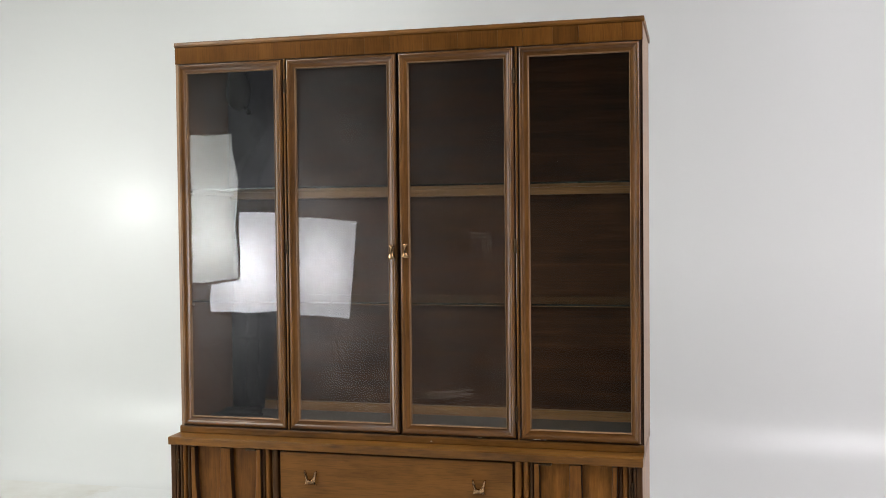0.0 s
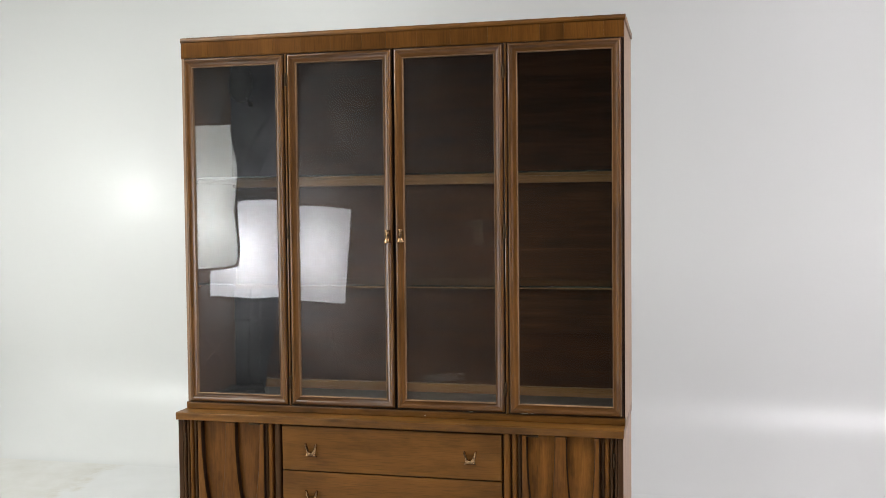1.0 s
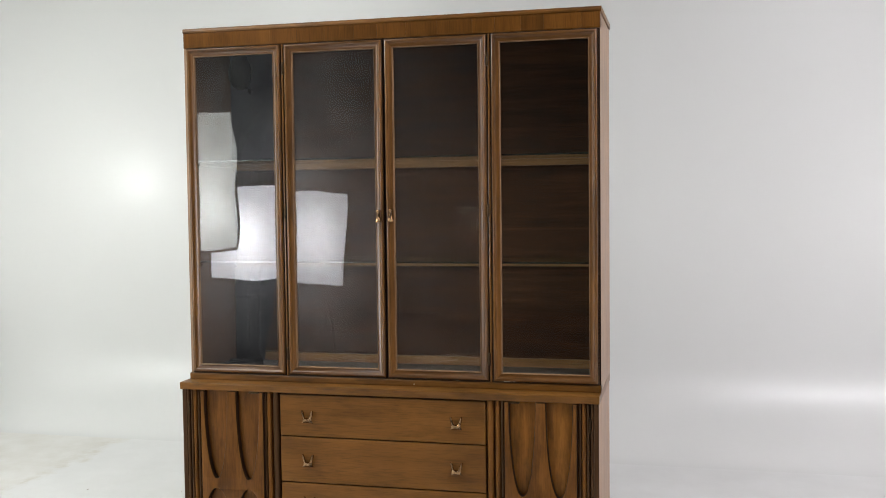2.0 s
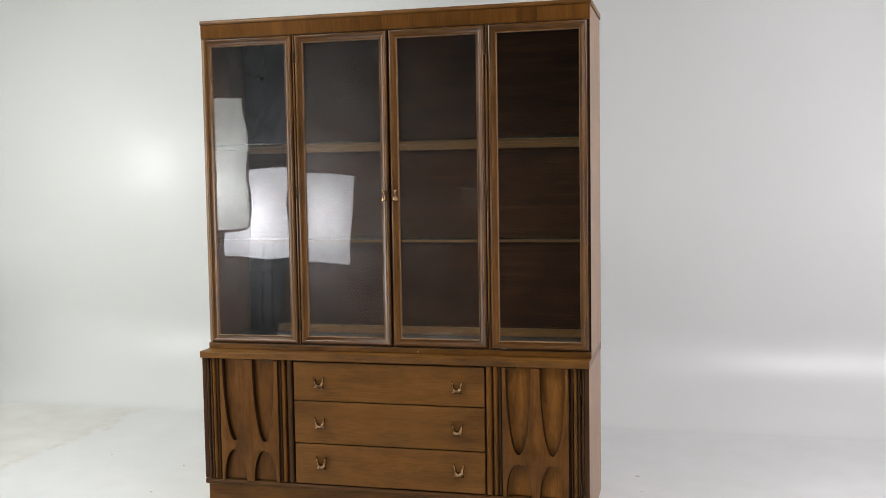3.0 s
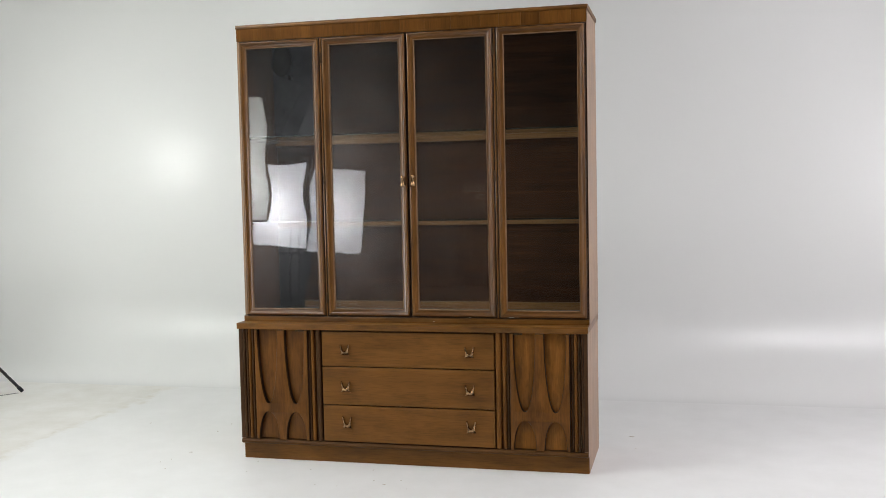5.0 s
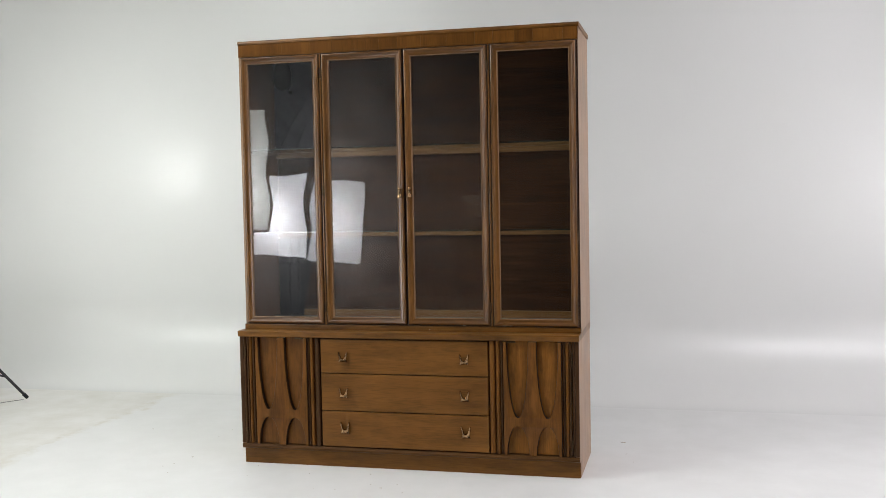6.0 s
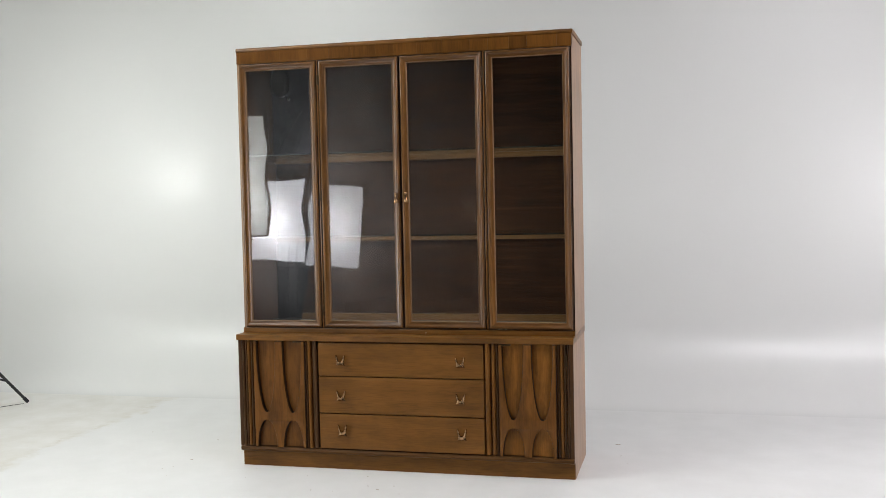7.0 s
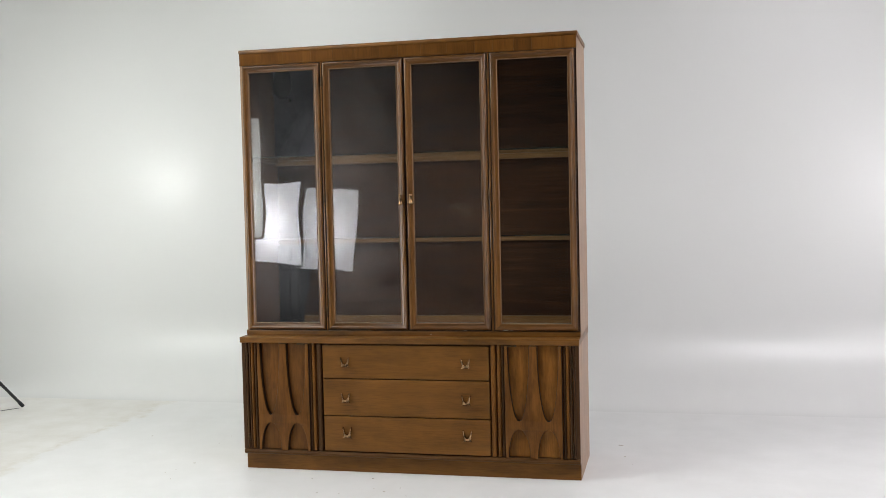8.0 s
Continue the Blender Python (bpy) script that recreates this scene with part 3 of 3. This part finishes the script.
    rows = [(1.2 * w, dz, 1.2 * d) for w, dz, d in (
            (0.0050, 0.022, 0.005), (0.0068, 0.020, 0.006), (0.0068, 0.0165, 0.006), (0.0036, 0.0135, 0.004), (0.0036, 0.006, 0.004),
            (0.0052, -0.006, 0.006), (0.0085, -0.015, 0.008), (0.0125, -0.0205, 0.011), (0.0110, -0.0235, 0.010))]
    rings = []
    for w, dz, d in rows:
        ring = []
        for i in range(12):
            a = 2 * math.pi * i / 12
            ring.append(bm.verts.new((x + w * math.copysign(abs(math.cos(a)) ** 0.7, math.cos(a)), 0.060 - d * math.copysign(abs(math.sin(a)) ** 0.7, math.sin(a)), z + dz)))
        rings.append(ring)
    for p, q in zip(rings, rings[1:]):
        for i in range(12):
            bm.faces.new((p[i], p[(i + 1) % 12], q[(i + 1) % 12], q[i]))
    bm.faces.new(rings[0])
    bm.faces.new(rings[-1])
    rod((x, 0.060, z + 0.017), (x, 0.072, z + 0.017), 0.004, bm=bm, sides=8)
    return part("knob", bm, BRASS, parent, "small bell-shaped brass knob", smooth=True)


def hutch():
    z0, zt = SLAB_HI, 2.0
    root = thing("display_hutch", (0, 0.28, z0), "tall empty walnut display hutch with four glass panes on a sideboard", "display cabinet")
    for s in (-1, 1):
        lo, hi = ((-0.797, -0.784), (0.7835, 0.8025))[s > 0]
        part("side_panel", box(lo, hi, 0.0865, DEPTH, z0 + 0.0015, 1.979), WALNUT_SIDE_SHEEN, root)
        lo, hi = ((-0.3908, -0.3837), (0.4022, 0.4102))[s > 0]
        part("mullion", box(lo, hi, 0.0755, 0.115, 0.6615, 1.922, 0.002), MOULDING, root)
    part("edge_strip", box(0.7966, 0.8020, 0.0840, 0.0864, 0.6615, 1.9225, 0.0005), EDGE_STAIN_SHADE, root, "black strip, the dark gap beside the frame put into its colour")
    part("crown_board", drawn([(DEPTH, 1.981), (0.090, 1.981), (0.0865, 1.984), (0.085, 1.990), (0.087, 1.997), (0.091, zt), (DEPTH, zt)], -0.801, 0.807), WALNUT_TOP, root)
    frieze = part("frieze", box(-0.797, 0.8025, 0.0862, 0.109, 1.9245, 1.980, 0), SHADE_H, root, "frieze of upright walnut veneer leaves")
    # leaves of veneer laid side by side, hairline joints between
    rnd = random.Random(11)
    x = -0.797
    while x < 0.8024:
        wide = rnd.uniform(0.075, 0.145)
        end = 0.8025 if x + wide > 0.755 else x + wide
        part("veneer_leaf", box(x + 0.0002, end - 0.0002, 0.0835, 0.0860, 1.9245, 1.980, 0.0003), FRIEZE, frieze)
        x = end
    part("foot_rail", drawn([(0.115, z0 + 0.001), (0.076, z0 + 0.001), (0.075, z0 + 0.003), (0.075, z0 + 0.0215), (0.077, z0 + 0.0250), (0.115, z0 + 0.0250)], -0.797, 0.8025), WALNUT_TOP, root)
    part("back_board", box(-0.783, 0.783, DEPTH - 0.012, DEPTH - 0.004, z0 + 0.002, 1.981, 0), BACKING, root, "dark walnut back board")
    part("floor_board", box(-0.7825, 0.7825, 0.116, DEPTH - 0.013, z0 + 0.002, 0.655, 0.0005), FLOOR_SHEEN, root, "inner floor, its grey sheen put into the colour")
    for s in (-1, 1):
        lo, hi = sorted((s * 0.7828, s * 0.7808))
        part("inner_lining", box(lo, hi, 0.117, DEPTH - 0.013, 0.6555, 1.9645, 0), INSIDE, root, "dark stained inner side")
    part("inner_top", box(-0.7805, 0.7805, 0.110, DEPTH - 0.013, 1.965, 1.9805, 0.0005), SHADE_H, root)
    for z1, z2 in ((0.6555, 0.689), (1.060, 1.0915), (1.460, 1.4855)):
        part("back_rail", box(-0.7805, 0.7805, DEPTH - 0.034, DEPTH - 0.0125, z1, z2, 0.001), RAIL_WOOD, root)
    for z in (1.092, 1.486):
        sh = part("glass_shelf", box(-0.780, 0.780, 0.125, DEPTH - 0.0125, z, z + 0.006, 0.001), SHELF_GLASS, root, "clear glass shelf with greenish edge")
        sh.visible_shadow = False
        part("shelf_edge", box(-0.7795, 0.7795, 0.1235, 0.1249, z + 0.0002, z + 0.0056, 0), SHELF_EDGE, sh, "dark polished front edge of the glass")
        for s in (-1, 1):
            lo, hi = sorted((s * 0.7805, s * 0.765))
            part("shelf_rest", box(lo, hi, 0.14, DEPTH - 0.036, z - 0.014, z - 0.0005, 0.001), SHADE_H, root)
    glazed(-0.7835, -0.393, 0.6635, 1.9225, root, "fixed_glazed_panel", "fixed glazed walnut frame", HAZY_GLASS, 0.00017, 3.0)
    glazed(0.4125, 0.7960, 0.6635, 1.9225, root, "fixed_glazed_panel", "fixed glazed walnut frame", GLASS, 0.0, 5.0)
    left = glazed(-0.3815, 0.0085, 0.6645, 1.9220, root, "glazed_door", "closed glazed walnut door", SMEARED_GLASS, 0.0, 7.0)
    right = glazed(0.0135, 0.3998, 0.6645, 1.9220, root, "glazed_door", "closed glazed walnut door", FAINT_GLASS, 0.0, 9.0)
    for x, y, z, w, h in ((0.115, 0.0746, 0.646, 0.006, 0.004), (0.466, 0.0698, 0.668, 0.022, 0.0025), (0.492, 0.0698, 0.6675, 0.010, 0.0018), (0.280, 0.0698, 0.667, 0.012, 0.0016)):
        part("nick", box(x - w / 2, x + w / 2, y, y + 0.0015, z - h / 2, z + h / 2, 0.0005), NICK, root, "pale bare nick in the lacquer")
    knob(-0.010, 1.271, left)
    knob(0.037, 1.274, right)
    for door, x in ((left, -0.3826), (right, 0.4010)):
        for z in (1.830, 1.286, 0.747):
            part("hinge", rod((x, 0.0705, z - 0.023), (x, 0.0705, z + 0.023), 0.0048, sides=10), BRONZE, door)
    return root


hutch()


# ---- what lies in the hutch ----
def hung_cloth(x0, x1, z0, z1, folds, pool, taper, material, label):
    """A loose cloth against the back board; folds: (x, z, x, z, depth) creases; pool: how far it runs out over the board below."""
    def height(x, z):
        h = 0.004 + 0.004 * noise.noise(Vector((9 * x, 2.0, 5 * z)))
        for xa, za, xb, zb, deep in folds:
            a, d = Vector((xa, za)), Vector((xb - xa, zb - za))
            u = max(0.0, min(1.0, (Vector((x, z)) - a).dot(d) / d.length_squared))
            away = (Vector((x, z)) - a - d * u)
            side = away.length * (1 if d.x * away.y - d.y * away.x > 0 else -1)
            h += deep * math.exp(-((side / (0.030 if side > 0 else 0.007)) ** 2)) * math.sin(math.pi * (0.15 + 0.7 * u))
        return h

    nx, nz, floor_y = 34, 60, DEPTH - 0.036
    bm = bmesh.new()
    rows = []
    for k in range(nz + 1):
        z = z1 + (z0 - z1) * k / nz
        rows.append([bm.verts.new((x, floor_y - height(x, z), z)) for x in (x0 + (x1 - x0 - taper * (k / nz) ** 2) * (i + 6.0 * noise.noise(Vector((z * 7, 5.0, 0))) * (i / nx) ** 3) / nx for i in range(nx + 1))])
    if pool:
        for k in range(1, 22):
            u = k / 21
            rows.append([bm.verts.new((x, floor_y - 0.010 - pool * u * (1 - 0.35 * (i / nx) ** 2), z0 + 0.003 + 0.022 * abs(noise.noise(Vector((15 * x, 15 * u * pool, 4)))) * (1 - u * 0.6)))
                         for i, x in ((i, x0 + (x1 - x0 - taper * (1 - u)) * i / nx) for i in range(nx + 1))])
    for p, q in zip(rows, rows[1:]):
        for i in range(nx):
            bm.faces.new((p[i], p[i + 1], q[i + 1], q[i]))
    bmesh.ops.solidify(bm, geom=bm.faces, thickness=0.0015)
    tagged(part("dark_cloth", bm, material, smooth=True), label, "cloth", "dark cloths in the hutch")


def pouch():
    """Made-up black bag with cord and toggle, hung from the inner top as a dark blob."""
    x, y, z = -0.706, 0.395, 1.862
    root = thing("dark_blob", (x, y, 1.9645), "small made-up black form for a dark blob, hanging before a dark cloth", "pouch")
    bm = bmesh.new()
    bmesh.ops.create_uvsphere(bm, u_segments=24, v_segments=16, radius=1.0)
    for v in bm.verts:
        n = 1 + 0.10 * noise.noise(v.co * 1.7)
        neck = max(0.0, v.co.z)
        v.co = Vector((x + 0.052 * n * v.co.x * (1 - 0.35 * neck ** 3), y + 0.030 * n * v.co.y, z + 0.070 * v.co.z + 0.030 * neck ** 2))
    part("bag", bm, BLOB_CLOTH, root, smooth=True)
    part("cord", rod((x, y, 1.955), (x, y, 1.9645), 0.004, sides=8), BLOB_CLOTH, root)
    bm = bmesh.new()
    bmesh.ops.create_uvsphere(bm, u_segments=12, v_segments=8, radius=0.011)
    bmesh.ops.translate(bm, verts=bm.verts, vec=(x + 0.046, y - 0.012, z - 0.078))
    rod((x + 0.024, y - 0.010, z - 0.055), (x + 0.046, y - 0.012, z - 0.072), 0.003, sides=8, bm=bm)
    part("toggle", bm, BLOB_CLOTH, root, smooth=True)


hung_cloth(-0.779, -0.545, 1.4935, 1.950, ((-0.625, 1.715, -0.735, 1.535, 0.016), (-0.650, 1.690, -0.760, 1.550, 0.009), (-0.600, 1.640, -0.660, 1.510, 0.008)), 0.0, 0.0, NAVY_CLOTH,
           "blue-black cloth hanging in slanting folds above the glass shelf")
hung_cloth(-0.779, -0.590, 0.656, 1.050, ((-0.700, 1.04, -0.715, 0.72, 0.012), (-0.655, 1.03, -0.665, 0.70, 0.012), (-0.775, 0.930, -0.645, 0.935, 0.010)), 0.20, 0.07, INK_CLOTH,
           "black cloth hanging to the hutch floor and spread over it")
pouch()


# ---- studio lamps ----
def softbox(name, at, facing, wide, high, cloth_material, foot, label, roll=0.0, wave=0.0, seed=0):
    """A lamp on a stand: glowing front cloth, black rim, tapering black shell, bulb holder, pole and three legs."""
    root = thing(name, (foot[0], foot[1], 0), label, "studio lamp", "studio lamps")
    look_to = (Vector(facing) - Vector(at)).normalized()
    side = Vector((0, 0, 1)).cross(look_to).normalized()
    up = look_to.cross(side).normalized()
    c, s = math.cos(radians(roll)), math.sin(radians(roll))
    side, up = side * c + up * s, up * c - side * s
    here = Vector(at)

    def corner(u, v, d):
        return here + side * u * wide / 2 + up * v * high / 2 + look_to * d

    rnd = random.Random(seed)
    n = 14
    bm = bmesh.new()
    grid = []
    for i in range(n + 1):
        row = []
        for k in range(n + 1):
            u, v = 2 * i / n - 1, 2 * k / n - 1
            # the cloth is drawn in between its corners
            uu = u * (1 - wave * (1 - v * v) * 0.9)
            vv = v * (1 - wave * 0.8 * (1 - u * u))
            row.append(bm.verts.new(corner(uu * 0.985, vv * 0.985, 0.004 + 0.010 * (1 - u * u) * (1 - v * v) + 0.002 * math.sin(5 * u + 3 * v + seed))))
        grid.append(row)
    for i in range(n):
        for k in range(n):
            bm.faces.new((grid[i][k], grid[i + 1][k], grid[i + 1][k + 1], grid[i][k + 1]))
    part("diffuser", bm, cloth_material, root, "glowing white diffuser cloth", smooth=True)
    bm = bmesh.new()
    ends = [corner(u, v, 0.0) for u, v in ((-1, -1), (1, -1), (1, 1), (-1, 1))]
    for i in range(4):
        rod(ends[i], ends[(i + 1) % 4], 0.009, sides=6, bm=bm)
    part("rim", bm, BLACK_CLOTH, root)
    bm = bmesh.new()
    loops = []
    for scale, d in ((1.0, -0.002), (0.75, -0.14), (0.22, -0.33), (0.2, -0.36)):
        loops.append([bm.verts.new(corner(u * scale, v * scale, d)) for u, v in ((-1, -1), (1, -1), (1, 1), (-1, 1))])
    for p, q in zip(loops, loops[1:]):
        for i in range(4):
            bm.faces.new((p[i], p[(i + 1) % 4], q[(i + 1) % 4], q[i]))
    bm.faces.new(loops[-1])
    part("shell", bm, BLACK_CLOTH, root, "black cloth shell")
    neck = here - look_to * 0.36
    socket = neck - look_to * 0.14
    part("lamp_holder", rod(neck, socket, 0.045), BLACK_METAL, root)
    hub = Vector((foot[0], foot[1], 0.62))
    part("pole", rod((foot[0], foot[1], 0.30), (foot[0], foot[1], socket.z + 0.02), 0.013), BLACK_METAL, root)
    part("arm", rod((foot[0], foot[1], socket.z), tuple(socket), 0.012), BLACK_METAL, root)
    part("collar", rod((foot[0], foot[1], 0.59), (foot[0], foot[1], 0.66), 0.024), BLACK_METAL, root)
    return root, hub


def legs(root, foot, hub, first):
    """Three splayed legs with rubber tips and braces; first: the turn of one leg in degrees."""
    for k in range(3):
        a = radians(first + 120 * k)
        tip = Vector((foot[0] + 0.51 * math.cos(a), foot[1] + 0.51 * math.sin(a), 0.012))
        leg = part("leg", rod(hub, tip, 0.0095), BLACK_METAL, root)
        part("rubber_tip", rod(tip + (hub - tip) * 0.045, tip, 0.0125, 0.0115), BLACK_CLOTH, leg)
        mid = hub.lerp(tip, 0.75)
        part("brace", rod((foot[0], foot[1], 0.32), mid, 0.006, sides=8), BLACK_METAL, root)


def lamps():
    a_cloth = lamp_cloth("lamp_cloth_front", BLUISH, POWER_A, (0.5, 0.45))
    b_cloth = lamp_cloth("lamp_cloth_rear", BLUISH, POWER_B, (0.5, 0.5))
    c_cloth = lamp_cloth("lamp_cloth_side", GREENISH, POWER_C, (0.7, 0.35), 0.3)
    l_cloth = lamp_cloth("lamp_cloth_wall_left", GREENISH, POWER_BACK)
    r_cloth = lamp_cloth("lamp_cloth_wall_right", PINKISH, POWER_BACK_RIGHT)
    fill_cloth = lamp_cloth("fill_cloth_right", PINKISH, POWER_RIGHT_FILL)
    text = "black softbox lamp with glowing white cloth on a tripod stand"
    for at, facing, w, h, m, foot, roll, wave, turn in (
            ((-1.645, -2.265, 1.135), (-0.32, -0.14, 1.135), 0.45, 0.62, a_cloth, (-1.95, -2.75), 0, 0.05, 40),
            ((-1.56, -3.30, 1.055), (-0.7, 0.1, 1.055), 0.44, 0.68, b_cloth, (-1.75, -3.95), 6, 0.01, 20),
            ((-1.90, -1.95, 1.462), (-0.9, 0.1, 1.462), 0.62, 0.865, c_cloth, (-2.15, -2.55), 0, 0.01, 70),
            ((-3.0, 0.60, 1.53), (-1.7, 2.06, 1.43), 0.40, 0.40, l_cloth, (-3.10, 0.75), 0, 0.02, 62),
            ((3.32, 0.60, 1.45), (2.15, 2.06, 1.38), 0.40, 0.40, r_cloth, (3.47, 0.50), 0, 0.02, 100),
            ((2.90, -0.10, 1.40), (0.9, 0.90, 1.10), 0.50, 0.70, fill_cloth, (3.45, -0.25), 0, 0.02, 10)):
        root, hub = softbox("softbox_lamp", at, facing, w, h, m, foot, text, roll, wave, int(10 * w))
        legs(root, foot, hub, turn)


lamps()


def ceiling_fill_panels():
    """Unseen flat fill panels added under the ceiling, over the space before the cabinet."""
    for x, power, tint in ((-2.25, POWER_TOP_FILL[0], GREENISH), (2.5, POWER_TOP_FILL[1], PINKISH)):
        m, tree, bsdf = nodes_of("fill_panel_glow")
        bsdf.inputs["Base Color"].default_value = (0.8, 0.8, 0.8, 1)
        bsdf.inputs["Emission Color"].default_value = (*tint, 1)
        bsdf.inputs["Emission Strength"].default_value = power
        root = thing("fill_panel", (x, -1.6, TOP), "large flat glowing fill panel, unseen, added under the ceiling", "ceiling light", "ceiling lights")
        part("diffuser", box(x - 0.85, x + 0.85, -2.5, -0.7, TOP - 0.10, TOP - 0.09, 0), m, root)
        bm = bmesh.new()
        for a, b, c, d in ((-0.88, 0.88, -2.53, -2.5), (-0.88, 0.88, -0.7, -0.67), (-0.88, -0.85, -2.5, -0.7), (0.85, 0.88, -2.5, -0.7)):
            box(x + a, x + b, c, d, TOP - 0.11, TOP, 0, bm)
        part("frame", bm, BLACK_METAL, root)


ceiling_fill_panels()


# ---- what the panes mirror from behind the camera ----
def reflection_drape():
    bm = bmesh.new()
    n, x0, x1, y = 60, -2.42, -1.92, -3.75
    zs = (0.0, 0.4, 0.9, 1.4, 1.9, 2.4, 3.0, TOP - 0.03)
    rows = []
    for k, z in enumerate(zs):
        row = []
        for i in range(n + 1):
            u = i / n
            row.append(bm.verts.new((x0 + (x1 - x0) * u + 0.015 * math.sin(z * 3), y + 0.035 * math.sin(u * 24 + z * 0.8) + 0.015 * math.sin(u * 61 + z), z)))
        rows.append(row)
    for p, q in zip(rows, rows[1:]):
        for i in range(n):
            bm.faces.new((p[i], p[i + 1], q[i + 1], q[i]))
    bmesh.ops.solidify(bm, geom=bm.faces, thickness=0.004)
    root = part("reflection_drape", bm, DRAPE_CLOTH, smooth=True)
    tagged(root, "unseen long black drape added to darken reflections, hanging in folds", "drape")
    rail = part("drape_rail", rod((x0 - 0.1, y, TOP - 0.02), (x1 + 0.1, y, TOP - 0.02), 0.019), BLACK_METAL)
    tagged(rail, "added black metal rail that holds the unseen drape", "rail")


def notice_board():
    """A dark board on the rear wall with pale frames and bars."""
    x0, z0, y = -1.50, 0.92, BACK_Y
    root = part("notice_board", box(x0 - 0.01, x0 + 0.31, y, y + 0.015, z0, z0 + 0.34, 0.003), BOARD_GREY)
    tagged(root, "grey board with rows of small pale cards on the rear wall", "notice board")
    def bar(name, a, b, c, d):
        part(name, box(x0 + a, x0 + b, y + 0.016, y + 0.020, z0 + c, z0 + d, 0), PAPER, root)

    # two rows of short bars, a T below them, a block of frames beside, a rule above and below
    for cx in (0.035, 0.105):
        for cz in (0.285, 0.243):
            bar("card", cx, cx + 0.056, cz, cz + 0.026)
    bar("card", 0.086, 0.098, 0.165, 0.235)
    bar("card", 0.030, 0.150, 0.150, 0.156)
    for cx, cz in ((0.040, 0.090), (0.100, 0.110), (0.115, 0.078)):
        bar("card", cx, cx + 0.026, cz, cz + 0.010)
    bar("rule", 0.0, 0.30, 0.322, 0.326)
    bar("rule", 0.0, 0.30, 0.036, 0.042)
    for cx in (0.178, 0.238):
        for cz, tall in ((0.245, 0.068), (0.062, 0.074)):
            bm = bmesh.new()
            for a, b, c, d in ((0, 0.048, 0, 0.012), (0, 0.048, tall - 0.012, tall), (0, 0.012, 0.012, tall - 0.012), (0.036, 0.048, 0.012, tall - 0.012)):
                box(x0 + cx + a, x0 + cx + b, y + 0.016, y + 0.020, z0 + cz + c, z0 + cz + d, 0, bm)
            part("card_frame", bm, PAPER, root)
        for cz in (0.200, 0.160):
            bar("card", cx, cx + 0.048, cz, cz + 0.026)


def power_strip():
    """A pale socket strip with its lead, on the bare floor behind the camera."""
    here, turn = Vector((-0.89, -4.25, -0.004)), Matrix.Rotation(radians(-30), 3, "Z")
    root = thing("power_strip", here, "pale plastic power strip with dark switch on concrete floor", "power strip")

    def laid(name, bm, material, label=""):
        for v in bm.verts:
            v.co = here + turn @ v.co
        return part(name, bm, material, root, label)

    laid("body", box(-0.165, 0.165, -0.026, 0.026, 0.0, 0.052, 0.006), STRIP_PLASTIC)
    laid("switch", box(-0.148, -0.132, 0.0262, 0.0285, 0.014, 0.038, 0.001), BLACK_METAL, "dark switch")
    laid("socket", box(0.105, 0.150, 0.0262, 0.0275, 0.022, 0.042, 0.001), BLACK_METAL, "dark socket")
    bm = bmesh.new()
    pts = [Vector((-0.165 - 0.30 * u, -0.06 * u * u, 0.022 - 0.018 * min(1, 3 * u))) for u in (i / 8 for i in range(9))]
    for p, q in zip(pts, pts[1:]):
        rod(p, q, 0.004, sides=8, bm=bm)
    laid("lead", bm, STRIP_PLASTIC)


reflection_drape()
notice_board()
power_strip()


# ---- scraps on the floor ----
def scraps():
    rnd = random.Random(4)
    for x, y, long, turn in ((-1.16, 0.48, 0.016, 20), (-1.16, 0.64, 0.010, 80), (-0.14, -0.06, 0.012, 10), (0.94, 0.71, 0.034, 4), (0.97, 0.49, 0.012, 30),
                             (-1.61, 0.59, 0.014, 50), (-1.10, 0.08, 0.022, 10), (1.01, 0.35, 0.007, 60), (-1.13, -0.05, 0.009, 15), (-1.16, -0.10, 0.008, 0),
                             (-1.08, -0.20, 0.009, 35), (-0.42, -0.10, 0.008, 0), (-0.71, -0.015, 0.009, 15), (-0.69, -0.18, 0.008, 70), (-0.09, -0.21, 0.008, 0),
                             (-0.03, -0.255, 0.022, 8), (0.025, -0.19, 0.010, 25), (-0.22, -0.31, 0.009, 60), (-0.32, -0.31, 0.009, 20), (0.08, -0.30, 0.007, 0)):
        long *= 0.75
        pts = []
        for i in range(7):
            a = 2 * math.pi * i / 7
            r = rnd.uniform(0.7, 1.2)
            pts.append((long / 2 * r * math.cos(a), 0.28 * long * r * math.sin(a)))
        c, s = math.cos(radians(turn)), math.sin(radians(turn))
        bm = bmesh.new()
        lo = [bm.verts.new((x + p * c - q * s, y + p * s + q * c, 0.0)) for p, q in pts]
        hi = [bm.verts.new((x + 0.9 * (p * c - q * s), y + 0.9 * (p * s + q * c), 0.0012)) for p, q in pts]
        bm.faces.new(lo[::-1])
        bm.faces.new(hi)
        for i in range(7):
            bm.faces.new((lo[i], lo[(i + 1) % 7], hi[(i + 1) % 7], hi[i]))
        tagged(part("floor_scrap", bm, CHIP), "tiny brown scrap lying on the white floor", "debris", "scraps on the floor")


def leg_shadow_line():
    """A stand leg's shadow, built as a thin slack grey line from its foot."""
    pts = [Vector((-2.880 - 0.29 * u + 0.006 * math.sin(6 * u), 1.188 - 0.41 * u + 0.006 * math.sin(9 * u), 0.002)) for u in (i / 11 for i in range(12))]
    bm = bmesh.new()
    for p, q in zip(pts, pts[1:]):
        rod(p, q, 0.0018, sides=8, bm=bm)
    tagged(part("leg_shadow_line", bm, SHADOW_GREY, smooth=True), "thin grey line built as the stand leg shadow on the white floor", "cable")


scraps()
leg_shadow_line()
